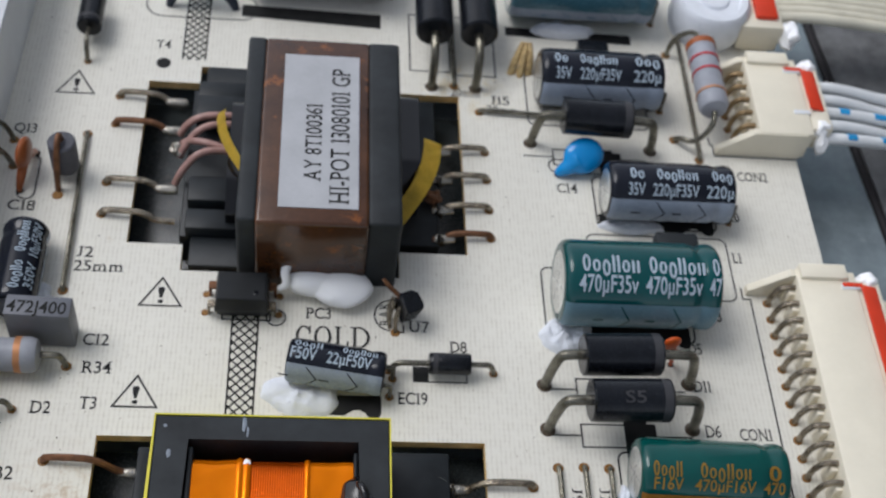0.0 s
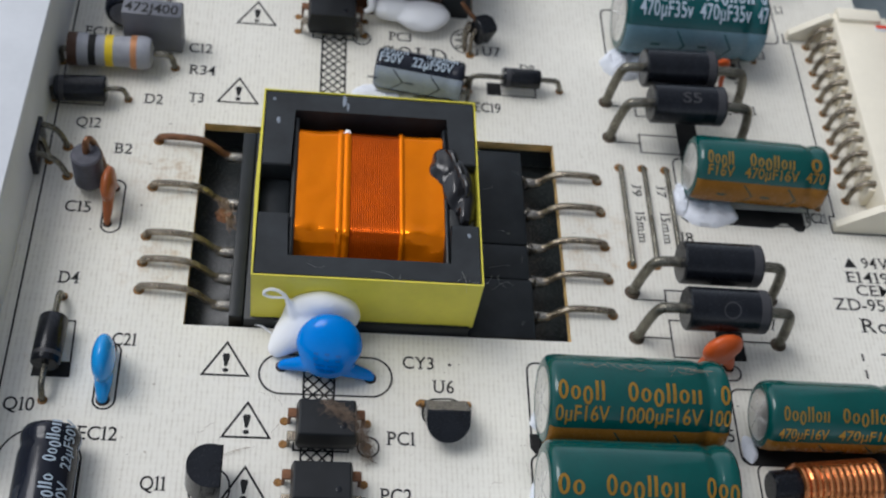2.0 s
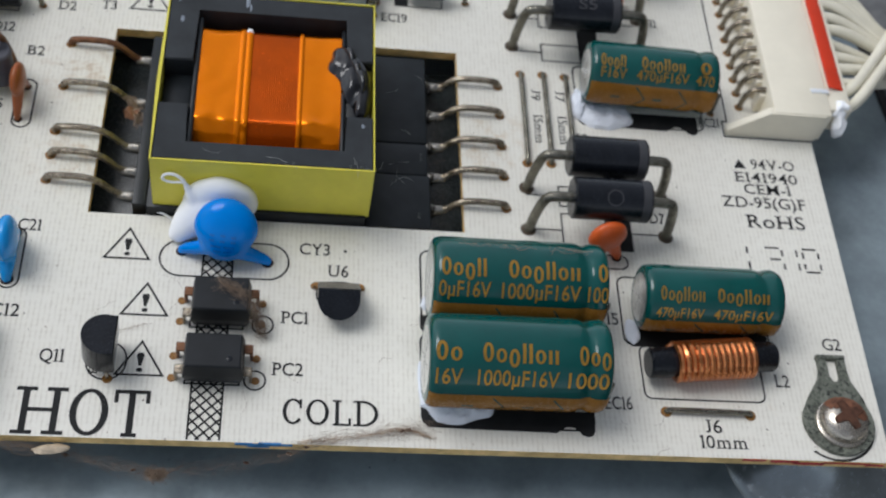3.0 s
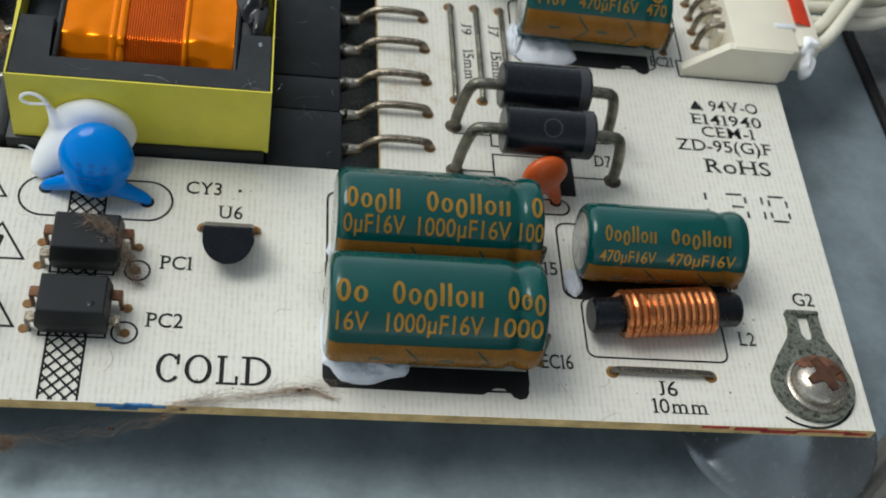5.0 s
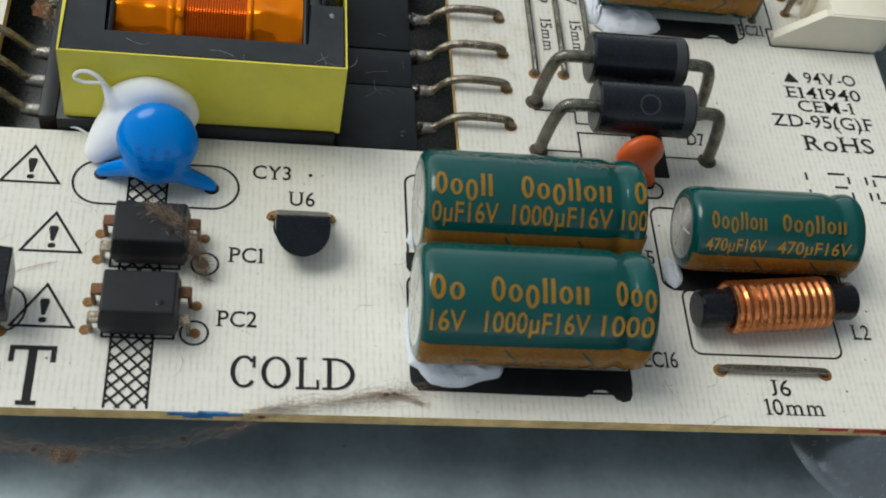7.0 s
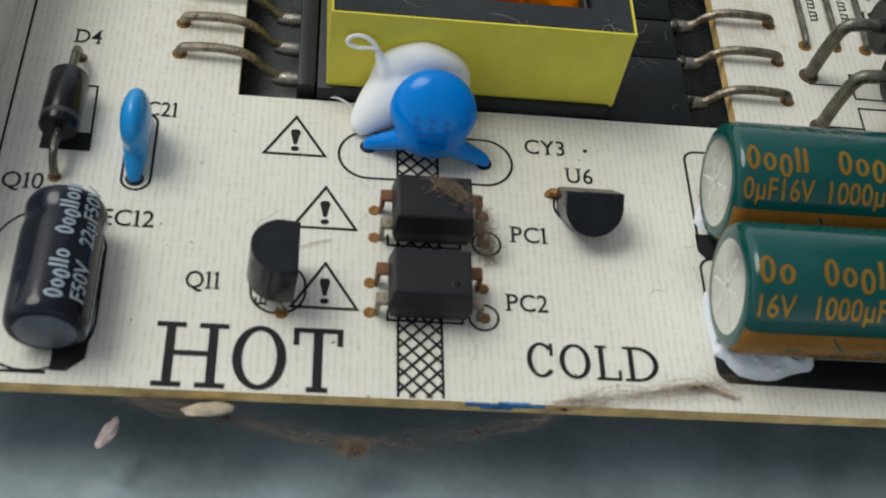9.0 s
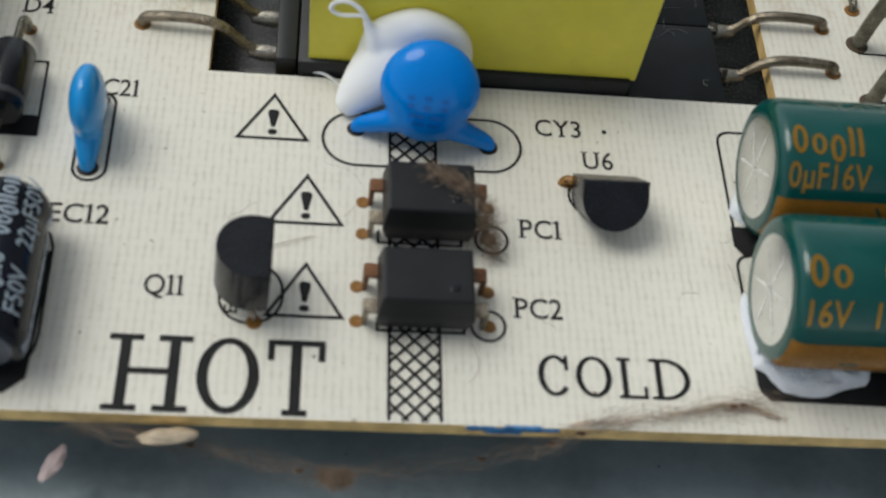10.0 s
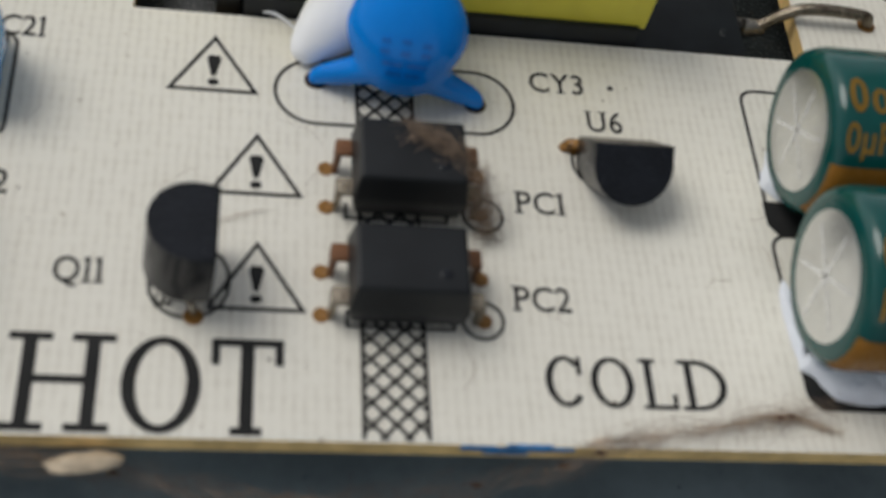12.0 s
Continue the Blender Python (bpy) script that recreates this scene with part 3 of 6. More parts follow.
strokes("date_code", [[(2.98, -0.50), (2.98, -0.40)], [(2.98, -0.74), (2.98, -0.62)], [(3.22, -0.40), (3.40, -0.40)], [(3.26, -0.57), (3.40, -0.57)], [(3.43, -0.43), (3.43, -0.52)],
                      [(3.43, -0.63), (3.43, -0.72)], [(3.62, -0.42), (3.62, -0.52)], [(3.62, -0.62), (3.62, -0.72)], [(3.70, -0.40), (3.88, -0.40)], [(3.70, -0.74), (3.88, -0.74)],
                      [(3.70, -0.45), (3.70, -0.54)], [(3.70, -0.62), (3.70, -0.70)], [(3.90, -0.45), (3.90, -0.54)], [(3.90, -0.62), (3.90, -0.70)]], 0.026)
slab_word("HOT", -5.39, -3.25, -4.00, 0.545, 0.070)
slab_word("COLD", -2.63, -3.04, -1.58, 0.305, 0.040)
slab_word("COLD", -2.79, 3.74, -1.87, 0.305, 0.036)
for x, y in ((-4.455, -1.035), (-4.185, -1.77), (-4.165, -2.52), (-4.43, 4.265), (-4.585, 2.87), (-5.89, 7.68)):
    warning(x, y)
hatch(-3.60, -3.265, -3.255, -0.75)
hatch(-3.55, -3.24, 2.55, 4.16)
hatch(-4.52, -4.205, 8.42, 9.9)
strokes("silk_outline", [oval(-3.36, -0.99, 0.73, 0.245, 36)], 0.022, True)
strokes("silk_outline", [oval(-5.70, -1.10, 0.115, 0.40, 24)], 0.022, True)
strokes("silk_outline", [oval(-5.91, 1.15, 0.11, 0.38, 24)], 0.022, True)
strokes("silk_outline", [oval(-6.27, 6.18, 0.11, 0.36, 24)], 0.022, True)
strokes("silk_outline", [oval(1.25, -0.74, 0.18, 0.10, 24)], 0.022, True)
strokes("silk_outline", [oval(1.00, 6.78, 0.42, 0.12, 24)], 0.022, True)
strokes("silk_outline", [rounded(1.42, 2.84, -2.57, -1.89, 0.09)], 0.02, True)
strokes("silk_outline", [rounded(-1.12, 0.80, -3.00, -1.86, 0.10)], 0.022, True)
strokes("silk_outline", [rounded(-1.10, 0.86, -1.84, -0.72, 0.10)], 0.022, True)
strokes("silk_outline", [rounded(1.26, 3.02, -1.88, -0.95, 0.10)], 0.022, True)
strokes("silk_outline", [rounded(1.02, 2.72, 1.42, 2.42, 0.10)], 0.022, True)
strokes("silk_outline", [rounded(0.32, 2.22, 3.95, 5.05, 0.10)], 0.022, True)
strokes("silk_outline", [rounded(0.98, 2.88, 4.62, 5.62, 0.10)], 0.022, True)
strokes("silk_outline", [rounded(1.16, 2.80, 5.74, 6.62, 0.10)], 0.022, True)
strokes("silk_outline", [rounded(0.36, 2.10, 7.52, 8.5, 0.10)], 0.022, True)
strokes("silk_outline", [[(2.99, 1.36), (2.99, 1.62), (3.06, 1.62), (3.06, 4.66), (2.96, 4.66), (2.96, 4.84)], [(2.99, 1.36), (4.19, 1.36)]], 0.022)
strokes("silk_outline", [[(2.95, 7.45), (2.95, 7.30), (2.99, 7.30), (2.99, 7.10), (4.18, 7.10)]], 0.022)
strokes("silk_outline", [[(-6.80, -3.2), (-6.76, 2.0), (-6.76, 12.0)]], 0.022)
for x0, x1, y0, y1, hx in ((0.66, 1.52, -0.56, -0.06, 1.21), (0.62, 1.52, 2.48, 2.78, 1.16), (0.66, 1.50, 0.06, 0.36, 1.21), (0.62, 1.48, 3.10, 3.40, 1.16), (0.66, 1.50, 6.80, 7.08, 1.16)):
    strokes("silk_outline", [[(x0, y0), (x1, y0), (x1, y1), (x0, y1)]], 0.02, True)
    strokes("silk_lead", [[(0.24, (y0 + y1) / 2), (x0, (y0 + y1) / 2)], [(x1, (y0 + y1) / 2), (1.97, (y0 + y1) / 2)]], 0.02)
    patch("cathode_mark", [[(hx, y0 - 0.02), (x1, y0 - 0.02), (x1, y1 + 0.02), (hx, y1 + 0.02)]], "", INK_Z + 0.0006)
patch("cathode_mark", [[(1.20, -0.56), (1.52, -0.56), (1.52, 0.10), (1.20, 0.10)], [(1.14, 2.3), (1.42, 2.3), (1.42, 3.1), (1.14, 3.1)], [(1.30, 6.55), (1.62, 6.55), (1.62, 7.05), (1.30, 7.05)]], "", INK_Z + 0.0012)
for x0, x1, y0 in ((-1.12, 0.80, -3.02), (-1.12, 0.84, -1.86), (1.02, 2.64, 1.40), (0.34, 2.16, 3.93), (1.18, 2.76, 5.72), (1.28, 3.0, -1.90), (-2.86, -1.75, 2.84)):
    o = [(x0, y0 + 0.08), (x0 + 0.06, y0), (x1 - 0.44, y0 - 0.02), (x1 - 0.38, y0 + 0.02), (x1 - 0.32, y0 + 0.055), (x1 - 0.25, y0 + 0.055), (x1 - 0.19, y0 + 0.02), (x1 - 0.15, y0 - 0.035), (x1 - 0.09, y0 - 0.06), (x1 - 0.03, y0 - 0.04), (x1, y0 + 0.02), (x1, y0 + 0.25), (x0, y0 + 0.25)]
    patch("polarity_mark", [o], "solid black polarity block", INK_Z + 0.0006)
strokes("silk_outline", [[(-6.48, -1.13), (-6.10, -1.13), (-6.12, -0.44), (-6.46, -0.44)]], 0.02, True)
patch("cathode_mark", [[(-6.48, -1.14), (-6.10, -1.14), (-6.10, -0.95), (-6.48, -0.95)]], "", INK_Z + 0.0006)
strokes("silk_outline", [[(-1.36, 3.30), (-0.72, 3.30), (-0.72, 3.50), (-1.36, 3.50)], [(-6.80, 2.68), (-6.22, 2.68), (-6.22, 2.92), (-6.80, 2.92)]], 0.018, True)
patch("cathode_mark", [[(-1.36, 3.30), (-1.18, 3.30), (-1.18, 3.50), (-1.36, 3.50)]], "", INK_Z + 0.0006)
for x, y in ((-2.885, -1.835), (-2.935, -2.535), (-3.03, 4.145)):
    strokes("pin_ring", [oval(x, y, 0.115, 0.115, 20)], 0.02, True)
for y in (-1.90, -2.60, 4.10):
    strokes("silk_outline", [[(-3.68, y + 0.1), (-3.68, y), (-3.10, y), (-3.10, y + 0.1)]], 0.02)
strokes("silk_outline", [oval(-4.52, -2.36, 0.21, 0.23, 20)], 0.02, True)
strokes("silk_outline", [oval(-2.06, -1.40, 0.24, 0.18, 20)], 0.02, True)
strokes("silk_outline", [[(-1.47, 4.10), (-1.47, 3.99), (-1.55, 3.99)] + [(-1.62 + 0.205 * math.cos(radians(a)), 4.23 + 0.225 * math.sin(radians(a))) for a in range(285, 60, -15)]], 0.02)
printed("RAK", -1.645, 4.075, -1.30, 0.12, 90)
printed("E", -4.60, -2.53, -4.52, 0.09, 90)
strokes("silk_outline", [oval(-6.26, -2.45, 0.43, 0.72, 28)], 0.02, True)
patch("polarity_mark", [[(-5.98, -3.16), (-5.86, -3.05), (-5.83, -2.10), (-6.1, -2.10), (-6.1, -3.16)]], "", INK_Z + 0.0006)
patch("polarity_mark", [[(-6.66, -3.19), (-6.12, -3.19), (-6.12, -3.165), (-6.66, -3.165)]], "")
strokes("lug_outline", [[(3.60 + 0.47 * math.cos(radians(a)), -2.80 + 0.46 * math.sin(radians(a))) for a in range(-130, 40, 10)]], 0.028)
patch("printed_dot", [oval(-4.77, 8.33, 0.10, 0.10, 20), oval(-1.98, -0.79, 0.02, 0.02, 8)], "")
# pen marks and stains on the board's near edge
for x0, x1, z0, z1, d in ((-3.10, -2.92, -0.05, -0.005, 0.0), (-2.98, -2.74, -0.085, -0.02, 0.003), (-2.86, -2.62, -0.05, 0.003, 0.001), (-2.70, -2.50, -0.04, -0.012, 0.002)):
    part("pen_mark", rbox(x0, x1, -3.280 - d, -3.262, z0, z1, 0), BLUE_MARK, board, "smear of blue marker on the edge", False)
for x0, x1, z0, z1 in ((2.45, 2.72, -0.05, -0.01), (2.78, 3.10, -0.07, -0.02), (3.05, 3.42, -0.10, -0.05), (3.40, 3.95, -0.06, -0.03), (3.9, 4.12, -0.09, -0.05)):
    part("pen_mark", rbox(x0, x1, -3.276, -3.268, z0, z1, 0), RED_MARK, board, "smear of red marker on the edge", False)


def crumbs():
    """Loose specks of dirt on the board."""
    rnd = random.Random(11)
    bm = bmesh.new()
    for _ in range(260):
        x, y = rnd.uniform(-6.7, 4.1), rnd.uniform(-3.2, 9.5)
        if any(a - 0.05 < x < b + 0.05 and c - 0.05 < y < d + 0.05 for a, b, c, d in SLOTS):
            continue
        r = rnd.choice((0.006, 0.008, 0.010, 0.014))
        t, k = rnd.uniform(0, 6.28), rnd.uniform(0.4, 1.0)
        base = [bm.verts.new((x + r * math.cos(t + a) * (1 if i % 2 else k), y + r * math.sin(t + a), 0.001)) for i, a in enumerate((0, 1.6, 3.1, 4.7))]
        top = bm.verts.new((x, y, r * 0.6))
        for i in range(4):
            bm.faces.new((base[i], base[(i + 1) % 4], top))
    ob = link("dirt_specks", bm, mat("dirt", (0.12, 0.09, 0.06), 0.9), None, "scattered dark specks of dirt on the board", False)
    tagged(ob, category="dirt", kind="stuff")


crumbs()


# ---- components ----
def sleeve_profile(L, r, groove):
    """The shrunk sleeve: rounded shoulders and the rolled groove near the seal."""
    p = [(0.0, r * 0.72), (0.0, r * 0.84), (0.012, r * 0.905), (0.035, r * 0.955), (0.07, r * 0.985), (0.115, r)]
    if groove:
        g = L - 0.26 * r - 0.12
        p += [(g - 0.12, r), (g - 0.07, r * 0.985), (g - 0.025, r * 0.945), (g + 0.015, r * 0.94), (g + 0.05, r * 0.97), (g + 0.10, r * 0.995)]
    return p + [(L - 0.08, r), (L - 0.04, r * 0.975), (L - 0.012, r * 0.93), (L, r * 0.86), (L, r * 0.70)]


DULL_END = mat("dull_can_end", (0.16, 0.17, 0.20), 0.4, 0.5, var=0.3, size=0.2)
GLUE = mat("rough_silicone", (0.84, 0.87, 0.93), 0.5, var=0.07, size=0.25, bump=0.8, depth=2.5e-4, dirt=(0.66, 0.68, 0.76), dirt_at=0.6)
TAN_PIN = mat("tan_pin", (0.27, 0.19, 0.10), 0.4, 0.5, var=0.3, size=0.15, bump=0.4)
SCORE = mat("bright_score", (0.85, 0.85, 0.84), 0.25, 0.5)


def capacitor(x, y, L, r, sleeve, ink, stripe_mat, label, brand, rating, stripe, rz=0, seams=(0.35, 0.68), z=0.01, tail=0.16, name="electrolytic_capacitor", end_mat=None):
    """A lying electrolytic can. brand, rating: (degrees from the top, height, pieces of (from, to[, text])); stripe: degrees from, to."""
    cap = thing(name, label, "capacitor", x, y, z, rz)
    part("sleeve", lathe(sleeve_profile(L, r, True), 48, "x", (0, 0, r)), sleeve, cap)
    on = lambda u, deg, R: (u, -R * math.sin(radians(deg)), r + R * math.cos(radians(deg)))
    bm = bmesh.new()
    from_deg, to_deg = stripe
    m = 10
    rows = []
    for u, k in [(q, w) for q, w in sleeve_profile(L, r, True) if w > r * 0.9]:
        rows.append([bm.verts.new(on(u, from_deg + (to_deg - from_deg) * i / m, k + 0.003)) for i in range(m + 1)])
    for p, q in zip(rows, rows[1:]):
        for i in range(m):
            bm.faces.new((p[i], p[i + 1], q[i + 1], q[i]))
    part("stripe", bm, stripe_mat, cap, "polarity stripe")
    bm = bmesh.new()
    for s in seams:
        mid = (from_deg + to_deg) / 2
        for k in range(8):
            d0, d1 = (from_deg + 4 + (to_deg - from_deg - 8) * q / 8 for q in (k, k + 1))
            u0, u1 = (s * L + 0.14 * (1 - abs(q - 4) / 4) for q in (k, k + 1))
            bm.faces.new([bm.verts.new(on(u, d, r + 0.006)) for u, d in ((u0, d0), (u0 + 0.022, d0), (u1 + 0.022, d1), (u1, d1))])
        bm.faces.new([bm.verts.new(on(u, d, r + 0.006)) for u, d in ((s * L - 0.30, mid - 2), (s * L - 0.18, mid - 2), (s * L - 0.18, mid + 2), (s * L - 0.30, mid + 2))])
    part("stripe_mark", bm, sleeve, cap)
    deg, h, pieces = brand
    for u0, u1, n in pieces:
        bm = bmesh.new()
        step = (u1 - u0) / n
        lay = lambda u, v: bm.verts.new(on(u, deg - math.degrees(v / r), r + 0.005))
        for i in range(n):
            tall, low = ((1.0, 0.0), (0.70, 0.0), (0.70, -0.22), (1.0, 0.0), (0.70, 0.0), (0.70, 0.0))[i % 6]
            a, b = u0 + step * (i + 0.09), u0 + step * (i + 0.91)
            cu, cv, ru, rv = (a + b) / 2, (tall + low) * h / 2, (b - a) / 2, (tall - low) * h / 2
            if i % 6 in (3, 5):
                # a pair of bars
                for e in (-0.60, 0.60):
                    for k in range(4):
                        p, q = low + (tall - low) * k / 4, low + (tall - low) * (k + 1) / 4
                        bm.faces.new([lay(cu + ru * u, h * v) for u, v in ((e - 0.32, p), (e + 0.32, p), (e + 0.32, q), (e - 0.32, q))])
                continue
            for k in range(18):
                t, w = 2 * math.pi * k / 18, 2 * math.pi * (k + 1) / 18
                bm.faces.new([lay(cu + ru * e * math.cos(c), cv + rv * f * math.sin(c)) for c, e, f in ((t, 1, 1), (w, 1, 1), (w, 0.40, 0.68), (t, 0.40, 0.68))])
        tagged(part("maker_mark", bm, ink, cap, "row of plain printed shapes"), kind="stuff")
    deg, h, pieces = rating
    for u0, u1, body in pieces:
        part("rating", lettering(body, lambda u, v: on(u0 + u * (u1 - u0), deg - math.degrees(v * h / r), r + 0.006), 4), ink, cap, "", False)
    end = lathe([(-0.004, r * 0.0005), (-0.004, r * 0.70), (0.006, r * 0.76), (0.03, r * 0.80)], 40, "x", (0, 0, r))
    end = part("can_end", end, end_mat or ALUMINIUM, cap, "dull grey can end" if end_mat else "bare aluminium end with a pressed vent cross")
    bm = bmesh.new()
    for k in range(0 if end_mat else 3):
        t = radians(20 + 60 * k)
        d, s = Vector((0, math.cos(t), math.sin(t))), Vector((0, -math.sin(t), math.cos(t)))
        c = Vector((-0.006, 0, r))
        bm.faces.new([bm.verts.new(c + d * a + s * b) for a, b in ((-0.6 * r, -0.012), (0.6 * r, -0.012), (0.6 * r, 0.012), (-0.6 * r, 0.012))])
    if not end_mat:
        part("vent_score", bm, SCORE, end, "", False)
    part("rubber_seal", lathe([(L - 0.03, r * 0.72), (L + 0.005, r * 0.70), (L + 0.012, r * 0.001)], 32, "x", (0, 0, r)), RUBBER, cap)
    for s in (-1, 1):
        w = 0.25 * r + 0.06
        pts = [(L, s * w, r * 0.9), (L + tail * 0.6, s * w, r * 0.9), (L + tail * 0.62, s * w, r * 0.8), (L + tail * 0.62, s * w, -0.03)]
        part("lead", tube(pts, 0.028, 8, None, 1), LEAD, cap)
    m = pose(0, 0, 0, 0, 0, rz)
    for s in (-1, 1):
        h = m @ Vector((L + tail * 0.62, s * (0.25 * r + 0.06), 0))
        hole(x + h.x, y + h.y, 0.045)
    return cap


def glue(x, y, rx, ry, h, label, seed=1):
    """A smear of white silicone between a can and the board."""
    bm = bmesh.new()
    rows, n, rings = [], 48, 10
    for k in range(rings + 1):
        f = k / rings
        row = []
        for i in range(n):
            t = 2 * math.pi * i / n
            w = 1 + 0.20 * noise.noise(Vector((math.cos(t) * 1.6 + seed, math.sin(t) * 1.6, seed * 3.1))) + 0.06 * noise.noise(Vector((math.cos(t) * 5 + seed, math.sin(t) * 5, seed)))
            top = h * math.sqrt(max(0, 1 - f ** 2.4)) * (1 + 0.45 * noise.noise(Vector((math.cos(t) * f * 3, math.sin(t) * f * 3, seed))) + 0.20 * noise.noise(Vector((math.cos(t) * f * 8, math.sin(t) * f * 8, seed))))
            row.append(bm.verts.new((math.cos(t) * rx * w * f, math.sin(t) * ry * w * f, top if f < 1 else -0.0)))
        rows.append(row)
    for p, q in zip(rows[1:], rows[2:]):
        for i in range(n):
            bm.faces.new((p[i], p[(i + 1) % n], q[(i + 1) % n], q[i]))
    bm.faces.new(rows[1])
    bmesh.ops.delete(bm, geom=rows[0], context="VERTS")
    ob = link("silicone_glue", bm, GLUE, None, label)
    ob.matrix_basis = Matrix.Translation((x * CM, y * CM, 0.00004))
    return tagged(ob, category="glue")


GREEN_LABEL = "dark green electrolytic capacitor with gold print"
BLACK_LABEL = "black electrolytic capacitor with pale print"
capacitor(-1.07, -1.45, 1.955, 0.495, GREEN, GOLD, OCHRE, GREEN_LABEL + " behind its twin",
          (26, 0.21, [(0.06, 0.58, 4), (0.80, 1.62, 6), (1.80, 1.93, 1)]), (52, 0.17, [(0.05, 0.62, "0µF16V"), (0.74, 1.62, "1000µF16V"), (1.70, 1.93, "100")]), (62, 118))
capacitor(-1.14, -2.47, 1.96, 0.505, GREEN, GOLD, OCHRE, GREEN_LABEL + " near the edge",
          (30, 0.21, [(0.04, 0.34, 2), (0.53, 1.36, 6), (1.56, 1.92, 3)]), (58, 0.17, [(0.06, 0.34, "16V"), (0.50, 1.36, "1000µF16V"), (1.46, 1.90, "1000")]), (74, 122))
capacitor(1.375, -1.47, 1.62, 0.385, GREEN, GOLD, OCHRE, "small " + GREEN_LABEL + " behind the coil",
          (36, 0.16, [(0.13, 0.66, 6), (0.79, 1.42, 6)]), (66, 0.12, [(0.10, 0.66, "470µF16V"), (0.77, 1.47, "470µF16V")]), (74, 125), tail=0.12)
capacitor(1.07, 1.96, 1.69, 0.405, GREEN, GOLD, OCHRE, "small " + GREEN_LABEL + " beside the connector",
          (30, 0.17, [(0.10, 0.44, 4), (0.63, 1.22, 6), (1.40, 1.57, 1)]), (50, 0.13, [(0.12, 0.45, "F16V"), (0.58, 1.27, "470µF16V"), (1.36, 1.60, "470")]), (60, 115), -2)
capacitor(0.395, 4.45, 1.94, 0.535, TEAL, PALE, TEAL_STRIPE, "large dark teal electrolytic capacitor with pale print lying on the board",
          (20, 0.23, [(0.18, 0.90, 6), (1.00, 1.71, 6), (1.79, 1.89, 1)]), (46, 0.21, [(0.15, 0.87, "470µF35v"), (0.96, 1.66, "470µF35v"), (1.75, 1.90, "47")]), (62, 118))
capacitor(1.20, 6.06, 1.68, 0.395, NAVY, PALE, PALE_STRIPE, BLACK_LABEL + " near the connector",
          (14, 0.17, [(0.24, 0.44, 2), (0.60, 1.16, 6), (1.34, 1.62, 3)]), (46, 0.16, [(0.22, 0.44, "35V"), (0.54, 1.16, "220µF35V"), (1.26, 1.62, "220µ")]), (55, 112))
capacitor(0.46, 8.05, 1.74, 0.41, NAVY, PALE, PALE_STRIPE, BLACK_LABEL + " behind a diode",
          (12, 0.17, [(0.16, 0.36, 2), (0.52, 1.06, 6), (1.30, 1.66, 3)]), (44, 0.16, [(0.18, 0.40, "35V"), (0.52, 1.10, "220µF35V"), (1.28, 1.66, "220µ")]), (55, 112))
capacitor(-2.86, 3.40, 1.14, 0.265, NAVY, PALE, PALE_STRIPE, "small " + BLACK_LABEL + " in white glue",
          (-10, 0.10, [(0.06, 0.40, 4), (0.62, 1.04, 6)]), (24, 0.14, [(0.04, 0.34, "F50V"), (0.46, 0.98, "22µF50V")]), (38, 108), -9, (0.2, 0.62))
capacitor(-6.11, -3.03, 1.10, 0.30, NAVY, PALE, PALE_STRIPE, "small " + BLACK_LABEL + " beside the printed words",
          (26, 0.13, [(0.10, 0.52, 5), (0.64, 1.10, 6)]), (58, 0.12, [(0.14, 0.46, "F50V"), (0.60, 1.12, "22µF50V")]), (84, 130), 90, (0.2, 0.6), end_mat=DULL_END)
capacitor(-6.08, 3.98, 1.16, 0.275, NAVY, PALE, PALE_STRIPE, "small " + BLACK_LABEL + " behind a grey film capacitor",
          (20, 0.13, [(0.10, 0.50, 5), (0.62, 1.08, 6)]), (54, 0.12, [(0.14, 0.50, "350V"), (0.60, 1.08, "10µF50V")]), (82, 130), 90, (0.2, 0.6), end_mat=DULL_END)
for x, y, rx, ry, h, s in ((-0.72, -2.74, 0.42, 0.22, 0.14, 1), (-1.11, -2.46, 0.05, 0.30, 0.05, 12), (-0.72, -1.40, 0.38, 0.3, 0.12, 2), (1.40, 1.59, 0.38, 0.26, 0.10, 3), (1.04, 1.72, 0.10, 0.26, 0.12, 13), (0.56, 4.02, 0.36, 0.28, 0.17, 4), (1.62, 5.76, 0.44, 0.13, 0.10, 5),
                           (-2.70, 3.08, 0.43, 0.33, 0.11, 6), (1.37, -1.70, 0.09, 0.17, 0.04, 7), (-5.95, 4.35, 0.22, 0.24, 0.12, 8)):
    glue(x, y, rx, ry, h, "dried white silicone glue under a capacitor", s)


